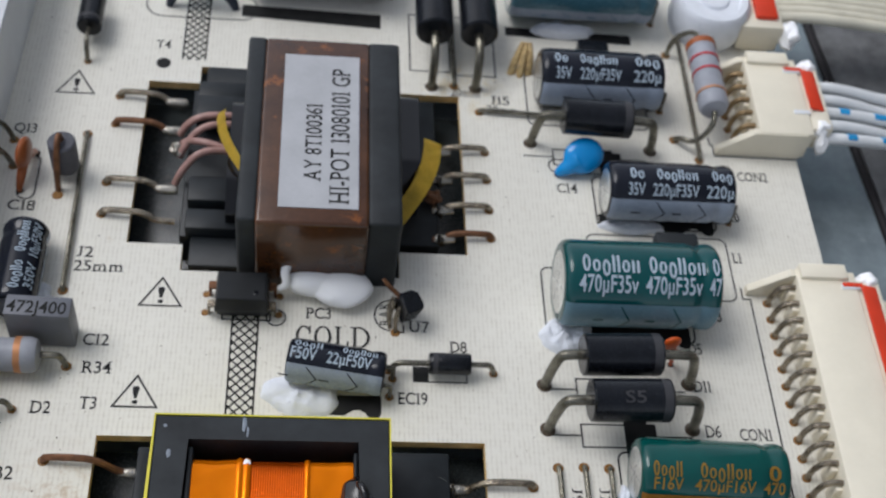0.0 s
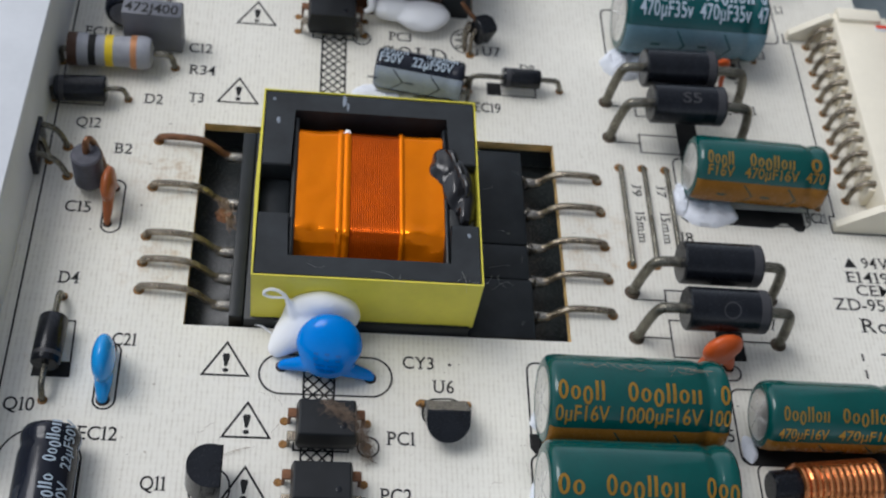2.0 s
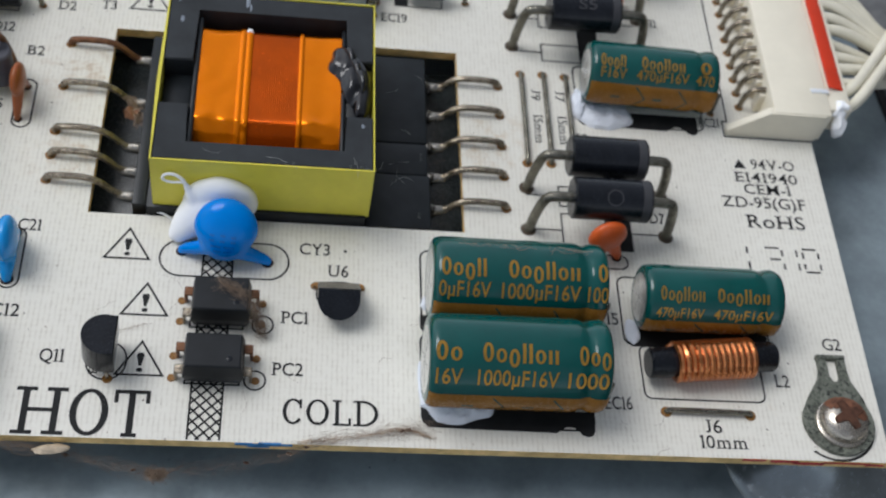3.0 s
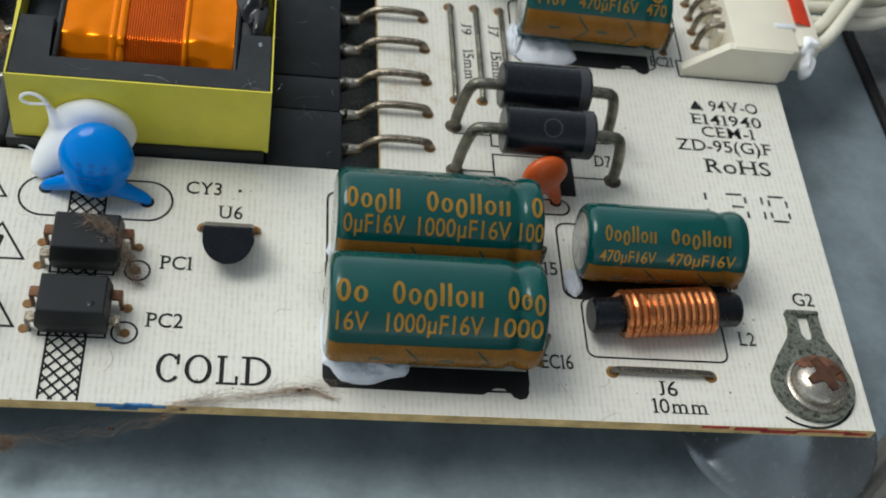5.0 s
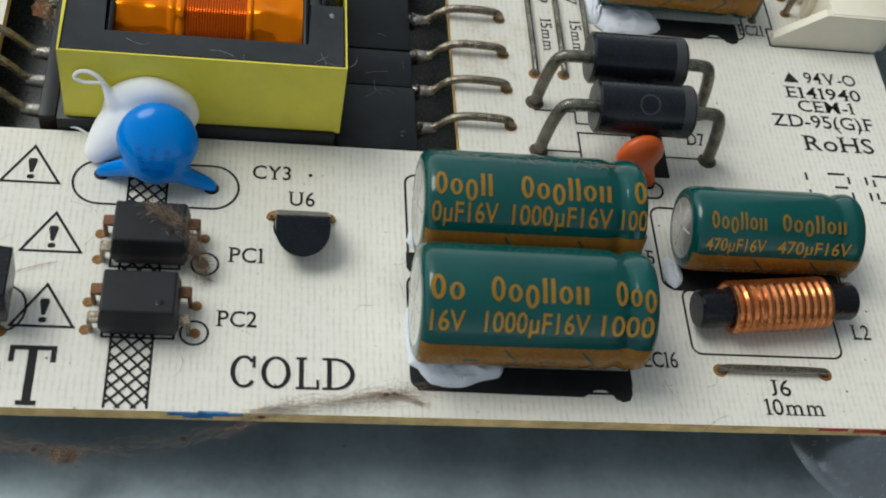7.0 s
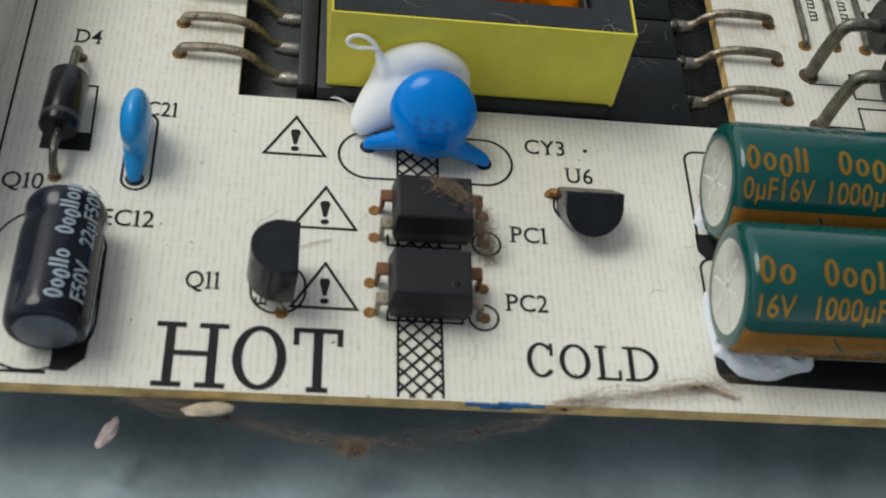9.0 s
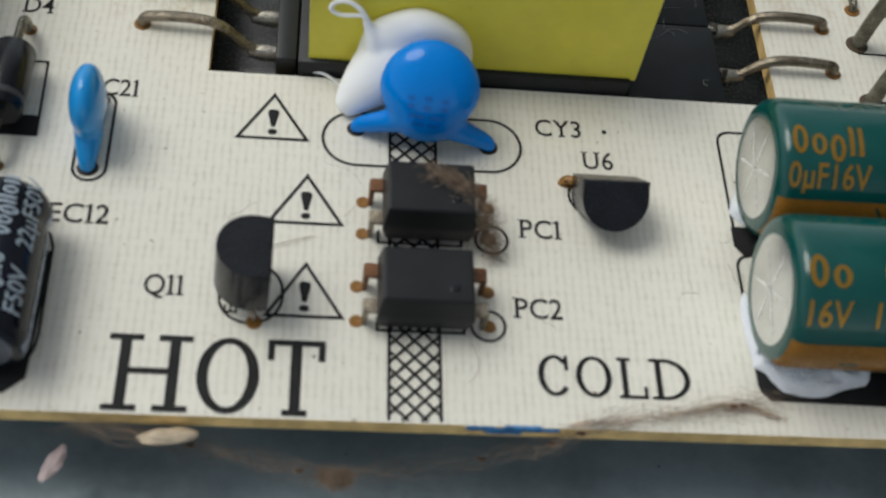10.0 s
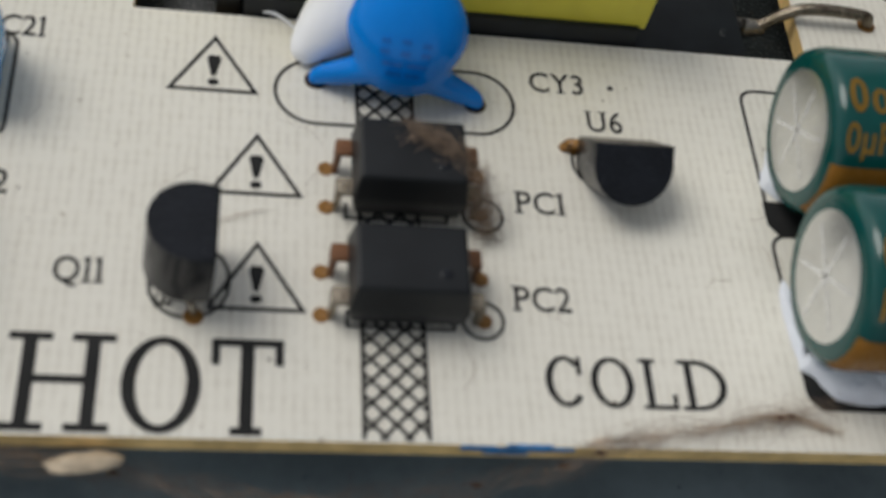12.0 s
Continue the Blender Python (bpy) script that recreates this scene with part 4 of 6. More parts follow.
def axial(x0, y0, x1, y1, zc, r, l, body, label, category, wire=0.045, wire_mat=None, bands=(), shape="diode", name="diode", mark="", shift=0.0, sag=0.55):
    """An axial part between two holes, its leads bent over."""
    d = math.hypot(x1 - x0, y1 - y0)
    t = thing(name, label, category, x0, y0, 0, math.degrees(math.atan2(y1 - y0, x1 - x0)))
    c = d / 2 + shift
    if shape == "diode":
        prof = [(c - l / 2, r * 0.001), (c - l / 2, r * 0.9), (c - l / 2 + 0.02, r), (c + l / 2 - 0.02, r), (c + l / 2, r * 0.9), (c + l / 2, r * 0.001)]
    else:
        prof = [(c - l / 2, r * 0.35), (c - l / 2 + 0.03, r * 0.85), (c - l / 2 + 0.10, r * 1.0), (c - l / 2 + 0.22, r), (c - l / 2 + 0.28, r * 0.93),
                (c + l / 2 - 0.28, r * 0.93), (c + l / 2 - 0.22, r), (c + l / 2 - 0.10, r), (c + l / 2 - 0.03, r * 0.85), (c + l / 2, r * 0.35)]
    part("body", lathe(prof, 32, "x", (0, 0, zc)), body, t)
    for f, w, m in bands:
        k = 1.006 if shape == "diode" or f < 0.2 or f > 0.7 else 0.94
        part("band", lathe([(c + (f - 0.5) * l, r * k * 0.99), (c + (f - 0.5) * l, r * k), (c + (f - 0.5) * l + w, r * k), (c + (f - 0.5) * l + w, r * k * 0.99)], 32, "x", (0, 0, zc)), m, t, "painted band")
    for s, hx in ((-1, 0), (1, d)):
        e = c + s * l / 2
        bx = hx + (e - hx) * sag
        pts = [(hx, 0, -0.03), (hx + (e - hx) * 0.06, 0, zc * 0.5), (hx + (e - hx) * 0.22, 0, zc * 0.97), (bx, 0, zc), (e - s * 0.02, 0, zc)]
        part("lead", tube(pts, wire, 10), wire_mat or LEAD, t)
    if mark == "ring":
        bm = bmesh.new()
        spot = lambda a, q: (c + q * math.cos(a), -r * 1.008 * math.sin(0.55 - q * math.sin(a) / r), zc + r * 1.008 * math.cos(0.55 - q * math.sin(a) / r))
        for k in range(20):
            a, b = 2 * math.pi * k / 20, 2 * math.pi * (k + 1) / 20
            bm.faces.new([bm.verts.new(spot(*p)) for p in ((a, 0.085), (b, 0.085), (b, 0.10), (a, 0.10))])
        part("marking", bm, BAND, t, "faint printed ring")
    elif mark:
        part("marking", lettering(mark, lambda u, v: (c - 0.12 + 0.24 * u, -r * 1.01 * math.sin(radians(35 - v * 32)), zc + r * 1.01 * math.cos(radians(35 - v * 32)))), BAND, t, "", False)
    stain = GREY_FLUX if wire > 0.05 else HOLE
    hole(x0, y0, wire * 1.3, stain), hole(x1, y1, wire * 1.3, stain)
    return t


BIG = "large black plastic power diode on bent grey leads"
for x0, y0, x1, y1, zc, c in ((0.255, 0.31, 1.965, 0.30, 0.74, 0.03), (0.235, -0.32, 1.956, -0.325, 0.74, 0.02), (0.225, 3.30, 2.03, 3.36, 0.76, -0.08), (0.215, 2.70, 1.98, 2.74, 0.76, -0.02), (0.352, 7.17, 2.054, 7.12, 0.66, 0.0)):
    axial(x0, y0, x1, y1, zc - 0.05, 0.25, 0.94, EPOXY, BIG, "diode", 0.062, None, ((0.86, 0.10, BAND),), mark="S5" if 2 < y0 < 3 else "ring" if y0 < 0 else "", shift=c - 0.03)
axial(-1.66, 3.44, -0.39, 3.44, 0.20, 0.13, 0.50, EPOXY, "small black diode with a grey band on the board", "diode", 0.035, None, ((0.08, 0.06, BAND),), shift=0.08)
axial(-6.84, 2.74, -5.93, 2.80, 0.20, 0.16, 0.62, EPOXY, "small black diode lying beside a resistor", "diode", 0.035, None, ((0.10, 0.06, BAND),), shift=-0.10)
axial(-6.325, -1.42, -6.30, -0.13, 0.22, 0.155, 0.58, EPOXY, "small black diode above its printed outline", "diode", 0.035, None, ((0.12, 0.05, BAND),), shift=-0.05)
axial(-5.80, 8.28, -5.80, 9.6, 0.30, 0.17, 0.60, EPOXY, "small black diode near the far corner", "diode", 0.035, None, ((0.14, 0.05, BAND),))
axial(-6.82, 3.36, -5.41, 3.38, 0.25, 0.21, 1.06, GREY_BLUE, "blue-grey resistor with black, yellow and copper bands", "resistor", 0.04, None,
      ((0.02, 0.12, BROWN_INK), (0.26, 0.09, INK), (0.45, 0.10, YELLOW_INK), (0.745, 0.075, COPPER_INK)), "resistor", "resistor", shift=-0.08)


def big_resistor():
    """The resistor that leans over a jumper, its leads looped back to the board."""
    t = thing("resistor", "large pale blue-grey resistor with red bands leaning on long leads", "resistor", 2.86, 8.05, 0, 90)
    L, r, zc = 1.36, 0.215, 0.62
    prof = [(-L / 2, 0.08), (-L / 2 + 0.04, 0.18), (-L / 2 + 0.12, r), (-L / 2 + 0.26, r * 0.96), (L / 2 - 0.26, r * 0.96), (L / 2 - 0.12, r), (L / 2 - 0.04, 0.18), (L / 2, 0.08)]
    part("body", lathe(prof, 32, "x", (0, 0, zc)), GREY_BLUE, t)
    for u, w, m in ((0.50, 0.10, RUSSET), (0.24, 0.035, RED_INK), (-0.02, 0.035, RED_INK), (-0.40, 0.03, COPPER_INK)):
        part("band", lathe([(u, r * 0.96), (u, r * 1.012), (u + w, r * 1.012), (u + w, r * 0.96)], 32, "x", (0, 0, zc)), m, t, "painted band")
    part("lead", tube([(L / 2, 0, zc), (L / 2 + 0.22, 0.02, zc), (L / 2 + 0.30, 0.18, zc - 0.15), (1.00, 0.28, 0.3), (0.99, 0.30, -0.03)], 0.04), LEAD, t)
    part("lead", tube([(-L / 2, 0, zc), (-L / 2 - 0.18, 0.02, zc - 0.1), (-L / 2 - 0.24, 0.2, 0.22), (-0.74, 0.40, 0.12), (-0.68, 0.42, -0.03)], 0.04), LEAD, t)
    hole(2.56, 9.05, 0.06), hole(2.44, 7.36, 0.06)


big_resistor()


def jumper(x0, y0, x1, y1, m=None, r=0.033, h=0.06):
    a, b = Vector((x0, y0, 0)), Vector((x1, y1, 0))
    d = (b - a).normalized()
    up = Vector((0, 0, h))
    bm = tube([a - Vector((0, 0, 0.05)), a + up * 0.6, a + d * 0.05 + up, a + (b - a) * 0.5 + up * 1.08, b - d * 0.05 + up, b + up * 0.6, b - Vector((0, 0, 0.05))], r)
    ob = tagged(link("jumper_wire", bm, m or LEAD, None, "straight grey tinned wire link lying on the board"), category="wire", group="wire links")
    hole(x0, y0, 0.055), hole(x1, y1, 0.055)
    return ob


for j in ((1.64, -2.73, 2.62, -2.74), (0.295, 2.2, 0.295, 0.70), (0.60, 2.21, 0.60, 0.71), (0.90, 2.20, 0.90, 0.70), (-5.63, 6.95, -5.60, 4.44), (-0.34, 7.70, 1.55, 7.60), (2.77, 9.38, 2.75, 7.0)):
    jumper(*j)


def opto(x, y, label):
    """A four-legged black coupler; x, y is its middle."""
    t = thing("optocoupler", label, "chip", x, y, 0, 0, "optocouplers")
    bm = bmesh.new()
    w, d = 0.320, 0.232
    levels = [(0.06, w - 0.03, d - 0.03), (0.19, w, d), (0.23, w, d), (0.40, w - 0.025, d - 0.025), (0.412, w - 0.035, d - 0.035)]
    rows = [[bm.verts.new((sx * a, sy * b, z)) for sx, sy in ((-1, -1), (1, -1), (1, 1), (-1, 1))] for z, a, b in levels]
    for p, q in zip(rows, rows[1:]):
        for i in range(4):
            bm.faces.new((p[i], p[(i + 1) % 4], q[(i + 1) % 4], q[i]))
    bm.faces.new(rows[0]), bm.faces.new(rows[-1])
    bmesh.ops.bevel(bm, geom=bm.edges[:], offset=0.008, segments=1, affect="EDGES")
    part("body", bm, CHIP, t, "", False)
    part("pin_dot", lathe([(0.4125, 0.035), (0.4145, 0.03), (0.414, 0.001)], 14, "z", (0.17, -0.10, 0)), EPOXY, t)
    for sx in (-1, 1):
        for sy in (-0.135, 0.135):
            bm = rbox(min(sx * 0.30, sx * 0.40), max(sx * 0.30, sx * 0.40), sy - 0.055, sy + 0.055, 0.19, 0.225, 0.008, 1)
            rbox(min(sx * 0.375, sx * 0.41), max(sx * 0.375, sx * 0.41), sy - 0.055, sy + 0.055, 0.10, 0.22, 0.008, 1, bm)
            rbox(min(sx * 0.38, sx * 0.41), max(sx * 0.38, sx * 0.41), sy - 0.03, sy + 0.03, -0.05, 0.12, 0.006, 1, bm)
            part("leg", bm, RUSTY if sy > 0 else TIN, t)
            hole(x + sx * 0.445, y + sy, 0.040)
    return t


opto(-3.345, -1.70, "black four-legged optocoupler with dust caught on it")
opto(-3.375, -2.405, "black four-legged optocoupler with flux-brown legs")
opto(-3.44, 4.32, "black four-legged optocoupler beside white glue")


def transistor(x, y, rz, lift, label, tilt=0.0, r=0.235, pale_face=False):
    """A small half-round transistor; its flat faces local +y."""
    t = thing("transistor", label, "transistor", x, y, 0, rz)
    h = 0.40
    o = [(-r, 0.12)] + [(r * math.cos(a), r * math.sin(a)) for a in [radians(180 + 9 * i) for i in range(21)]] + [(r, 0.12)]
    bm = prism(o, lift, lift + h)
    bmesh.ops.bevel(bm, geom=[e for e in bm.edges if abs(e.verts[0].co.z - e.verts[1].co.z) < 1e-6], offset=0.012, segments=1, affect="EDGES")
    turned(bm, pose(0, 0, 0, tilt, 0, 0))
    part("body", bm, EPOXY, t)
    # thin tan-grey plate over the flat side, paler than the body
    if pale_face:
        part("marked_face", turned(rbox(-r * 0.93, r * 0.93, 0.116, 0.124, lift + 0.03, lift + h - 0.02, 0.003, 1), pose(0, 0, 0, tilt, 0, 0)), PALE_FACE, t, "pale flat face")
        for k in (-1, 1):
            part("leg", tube([(k * r * 0.9, 0.02, lift * 0.7), (k * (r + 0.03), 0.04, lift * 0.55), (k * (r + 0.055), 0.05, -0.03)], [0.03, 0.036, 0.03], 8), HOLE, t, "amber flux-coated leg")
    top = Vector((0, 0, lift)) @ pose(0, 0, 0, tilt, 0, 0).to_3x3().transposed()
    for k in (-1, 0, 1):
        part("leg", tube([(k * 0.12, top.y, lift + 0.02), (k * 0.14, top.y * 0.6, lift * 0.5), (k * 0.20, 0.05, 0.03), (k * 0.20, 0.05, -0.05)], 0.022, 6), TIN, t)
    m = pose(0, 0, 0, 0, 0, rz)
    for k in (-1, 1):
        h2 = m @ Vector((k * 0.22, 0.05, 0))
        hole(x + h2.x, y + h2.y, 0.045)
    return t


transistor(-2.06, -1.34, 0, 0.10, "small black half-round transistor leaning forward on its legs", 43, pale_face=True)
transistor(-4.535, -2.36, -90, 0.17, "small black half-round transistor beside a warning mark", -4, 0.235)


def melted(ob, voxel=0.016, turns=8):
    """Joins the lumps of a mesh into one smooth skin."""
    r = ob.modifiers.new("skin", "REMESH")
    r.mode, r.voxel_size, r.use_smooth_shade = "VOXEL", voxel * CM, True
    s = ob.modifiers.new("ease", "SMOOTH")
    s.factor, s.iterations = 0.5, turns
    return ob


def disc(x, y, rz, R, thick, legs, body, label, lift=0.30, lean=0.0, leg_mat=None, name="ceramic_capacitor", leg_r=0.05, group="", fore=0.0):
    """A ceramic disc in the local xz plane, leaning by so many degrees about its foot, its coated legs spread to x = -legs and +legs."""
    t = thing(name, label, "capacitor", x, y, 0, rz, group)
    m = pose(0, fore, 0, lean, 0, 0)
    bm = ball(0, 0, lift + R, R, thick, R, u=28, v=18)
    for v in bm.verts:
        dz = v.co.z - lift - R
        if dz < 0:
            v.co.x *= 1 + 0.18 * dz / R
    ball(0, 0, lift + R * 0.58, R * 0.78, thick * 0.88, R * 0.62, bm, u=24, v=16)
    turned(bm, m)
    for s in (-1, 1):
        a = m @ Vector((s * R * 0.40, 0, lift + R * 0.38))
        b = a.lerp(Vector((s * legs, 0, 0.04)), 0.5)
        tube([a, b, (s * legs, 0, 0.05), (s * legs, 0, 0.0)], [min(leg_r * 2.2, thick * 0.9), min(leg_r * 1.6, thick * 0.8), leg_r * 1.1, leg_r], 12, bm)
        part("leg", tube([(s * legs, 0, 0.04), (s * legs, 0, -0.05)], leg_r * 0.75, 8), leg_mat or body, t)
        q = pose(0, 0, 0, 0, 0, rz) @ Vector((s * legs, 0, 0))
        hole(x + q.x, y + q.y, leg_r * 1.1, DARK)
    melted(part("body", bm, body, t), 0.014, 22)
    return t


cy = disc(-3.36, -0.95, -6, 0.365, 0.20, 0.49, BLUE, "bright blue ceramic safety capacitor with stamped marks", 0.165, -36, fore=-0.22, leg_r=0.054)
bm = bmesh.new()
for i, (u, v, w) in enumerate(((-0.15, 0.16, 0.05), (-0.03, 0.17, 0.05), (0.09, 0.16, 0.05), (-0.15, 0.10, 0.05), (-0.03, 0.10, 0.05), (0.09, 0.10, 0.05), (-0.13, 0.03, 0.26), (-0.10, -0.03, 0.20))):
    ang = pose(0, -0.22, 0, -36, 0, 0)
    for du in ((0, w * 0.45), (w * 0.55, w)):
        pts = []
        for a, b in ((u + du[0], v), (u + du[1], v), (u + du[1], v + 0.028), (u + du[0], v + 0.028)):
            k = max(0.0, 1 - (a / 0.365) ** 2 - ((b - 0.15) / 0.365) ** 2)
            pts.append(bm.verts.new(ang @ Vector((a, -0.20 * math.sqrt(k) - 0.003, 0.48 + b - 0.15))))
        bm.faces.new(pts)
part("stamp", bm, mat("faded_stamp", (0.002, 0.125, 0.48), 0.3), cy, "faint unreadable stamped bars", False)
disc(-5.71, -1.08, 90, 0.27, 0.125, 0.31, SKY_BLUE, "light blue ceramic capacitor seen on edge", 0.07, 0, leg_r=0.058)


def tilted_capacitor():
    """The light blue part that leans towards the near edge, its coating drawn out to one side."""
    t = thing("ceramic_capacitor", "light blue ceramic capacitor leaning beside a black can", "capacitor", 0.99, 6.77, 0)
    bm = turned(ball(0, 0, 0, 0.29, 0.25, 0.12, u=28, v=18), pose(0.03, 0, 0.25, 34, -8, 18))
    tube([(-0.05, -0.05, 0.20), (-0.20, -0.13, 0.12), (-0.34, -0.16, 0.03)], [0.17, 0.11, 0.03], 14, bm)
    melted(part("body", bm, SKY_BLUE, t), 0.014, 10)
    for x, y in ((-0.30, -0.14), (0.16, 0.10)):
        part("leg", tube([(x * 0.6, y * 0.6, 0.16), (x, y, 0.05), (x, y, -0.04)], 0.03, 8), SKY_BLUE, t)
        hole(0.99 + x, 6.77 + y, 0.045, DARK)


tilted_capacitor()
disc(-5.93, 1.15, 86, 0.22, 0.085, 0.26, RUSSET, "russet brown ceramic capacitor in its printed oval", 0.20, 0, leg_r=0.04)
disc(-6.29, 6.26, 80, 0.22, 0.085, 0.32, RUSSET, "russet brown ceramic capacitor near the white flange", 0.16, 0, leg_r=0.04)
disc(1.08, -0.72, 14, 0.25, 0.11, 0.22, RED_ORANGE, "orange ceramic capacitor leaning behind green capacitors", 0.20, -4, leg_r=0.05)
disc(1.72, 3.62, 10, 0.12, 0.05, 0.12, RED_ORANGE, "small orange ceramic capacitor behind a diode", 0.42, 0, leg_r=0.03)


def film_capacitor():
    t = thing("film_capacitor", "grey boxed film capacitor with a stamped code", "capacitor", -5.70, 3.78, 0, -2)
    bm = rbox(-0.37, 0.37, -0.14, 0.14, 0.01, 0.66, 0.025)
    part("case", bm, GREY_BOX, t)
    part("code", lettering("472J400", lambda u, v: (-0.34 + 0.66 * u, -0.10 + 0.16 * v, 0.664)), INK, t, "", False)
    for s in (-1, 1):
        part("leg", tube([(s * 0.25, 0, 0.05), (s * 0.25, 0, -0.05)], 0.03, 6), TIN, t)


film_capacitor()


def bead(x, y, rz, label, pts):
    t = thing("ferrite_bead", label, "ferrite bead", x, y, 0, rz)
    part("core", lathe([(0.12, 0.10), (0.12, 0.155), (0.14, 0.175), (0.60, 0.175), (0.62, 0.155), (0.62, 0.06)], 24, "z"), BEAD, t)
    part("wire", tube(pts, 0.04), RUSTY, t)
    return t


bead(-6.20, 1.42, 0, "grey ferrite bead standing on a looped brown wire", [(0, 0, 0.5), (0, 0.05, 0.80), (0.05, 0.15, 0.72), (0.10, 0.24, 0.3), (0.12, 0.28, -0.03)])
bead(-5.80, 6.28, 0, "grey ferrite bead standing with its wire bent down", [(0.0, 0.0, 0.5), (-0.02, 0.04, 0.74), (-0.03, -0.14, 0.68), (-0.06, -0.26, 0.3), (-0.07, -0.30, -0.03)])
hole(-6.08, 1.70, 0.06), hole(-5.87, 5.90, 0.06)


def flange_transistor(x, y, label):
    """The dark package clamped under the flange, with its legs reaching the board."""
    t = thing("power_transistor", label, "transistor", x, y, 0)
    part("body", rbox(-0.06, 0.04, -0.30, 0.30, 0.02, 0.40, 0.02), EPOXY, t)
    for k, dx in ((-0.22, 0.36), (0.0, 0.12), (0.22, 0.30)):
        part("leg", tube([(0.0, k, 0.34), (0.06, k, 0.34), (dx * 0.7, k, 0.25), (dx, k - 0.05, 0.05), (dx, k - 0.05, -0.04)], 0.035, 8), LEAD, t)
        hole(x + dx, y + k - 0.05, 0.055)


flange_transistor(-6.85, 1.82, "black power transistor clamped behind the board's edge")
flange_transistor(-6.85, 6.62, "black power transistor clamped under the white flange")


def coil():
    t = thing("choke_coil", "copper wire choke wound on a black ferrite rod", "inductor", 2.17, -2.18, 0, 6)
    part("rod", lathe([(-0.755, 0.001), (-0.755, 0.15), (-0.73, 0.172), (0.73, 0.172), (0.76, 0.15), (0.76, 0.001)], 28, "x", (0, 0, 0.25)), EPOXY, t)
    n, turns = 13 * 24, 13
    pts = [(-0.45 + 0.94 * i / n, 0.205 * math.cos(2 * math.pi * turns * i / n), 0.25 + 0.205 * math.sin(2 * math.pi * turns * i / n)) for i in range(n + 1)]
    pts = [(-0.50, 0.22, -0.04), *pts, (0.52, 0.22, -0.04)]
    part("winding", tube(pts, 0.038, 8, rounds=0), COPPER, t, "bright enamelled copper turns")


coil()


# ---- transformers ----
def pin(parent, x0, y, x1, z1, m, blob=True, dy=0.0):
    """A leg from the hole at x0 over the slot's edge to the bobbin at x1."""
    s = 1 if x1 > x0 else -1
    pts = [(x0, y, -0.05), (x0, y, 0.05), (x0 + s * 0.05, y, 0.10), (x0 + s * 0.45, y + dy * 0.3, 0.12), (x0 + s * 0.62, y + dy * 0.6, 0.06), (x1 - s * 0.22, y + dy, z1 + 0.02), (x1 + s * 0.05, y + dy, z1)]
    leg = part("pin", tube(pts, 0.042, 8), m, parent)
    if blob:
        part("solder", tube([(x1 - s * 0.24, y + dy, z1 + 0.015), (x1 - s * 0.10, y + dy, z1), (x1 + s * 0.03, y + dy, z1)], [0.046, 0.072, 0.060], 12), SOLDER, leg)
    if s < 0 and blob:
        part("flux_bead", ball(x1 + 0.05, y + dy, z1 - 0.01, 0.075, 0.085, 0.09, lump=0.35, seed=y, u=16, v=10), DARK_SOLDER, leg, "dark flux-coated bead")
    hole(x0, y, 0.055)


def ring_coil(x0, x1, yc, zc, hy, hz, ridges=0, amp=0.0, crease=0.0):
    """A winding about the x axis, sloped at its near shoulder, with wire ridges or tape wrinkles along it."""
    corners = [(-1, -1), (-1, 0.25), (-0.56, 1), (0.90, 1), (1, 0.86), (1, -1)]
    ring = []
    for i, c in enumerate(corners):
        c, p, q = Vector(c), Vector(corners[i - 1]), Vector(corners[(i + 1) % len(corners)])
        a, b = c + (p - c).normalized() * 0.07, c + (q - c).normalized() * 0.07
        for k in range(6):
            f = k / 5
            ring.append(a * (1 - f) ** 2 + c * 2 * f * (1 - f) + b * f * f)
    fine = []
    for p, q in zip(ring, ring[1:] + ring[:1]):
        m = max(1, int((q - p).length / 0.05))
        fine += [p.lerp(q, k / m) for k in range(m)]
    cols = max(18 if crease else 2, ridges * 4)
    bm = bmesh.new()
    rows = []
    for i in range(cols + 1):
        x = x0 + (x1 - x0) * i / cols
        k = amp * abs(math.sin(math.pi * ridges * i / cols)) if ridges else 0
        row = []
        for c in fine:
            w = k
            if crease:
                near = max(0.0, 1 - abs(c.x + 0.56) / 0.25)
                line = max(0.0, 1 - abs(c.x + 0.56 + 0.07 * noise.noise(Vector((x * 2.7, 7, 1)))) / 0.06)
                w += 0.020 * line * (0.6 + noise.noise(Vector((x * 4, 2, 9)))) + crease * (noise.noise(Vector((x * 2.2, 1.5 * c.x, 1.5 * c.y))) + (0.5 + 1.6 * near) * noise.noise(Vector((x * 5, 6 * c.x + 3, 4 * c.y))))
            row.append(bm.verts.new((x, yc + (hy + w) * c.x, zc + (hz + w) * c.y)))
        rows.append(row)
    n = len(fine)
    for p, q in zip(rows, rows[1:]):
        for j in range(n):
            bm.faces.new((p[j], p[(j + 1) % n], q[(j + 1) % n], q[j]))
    bm.faces.new(rows[0]), bm.faces.new(rows[-1])
    return bm


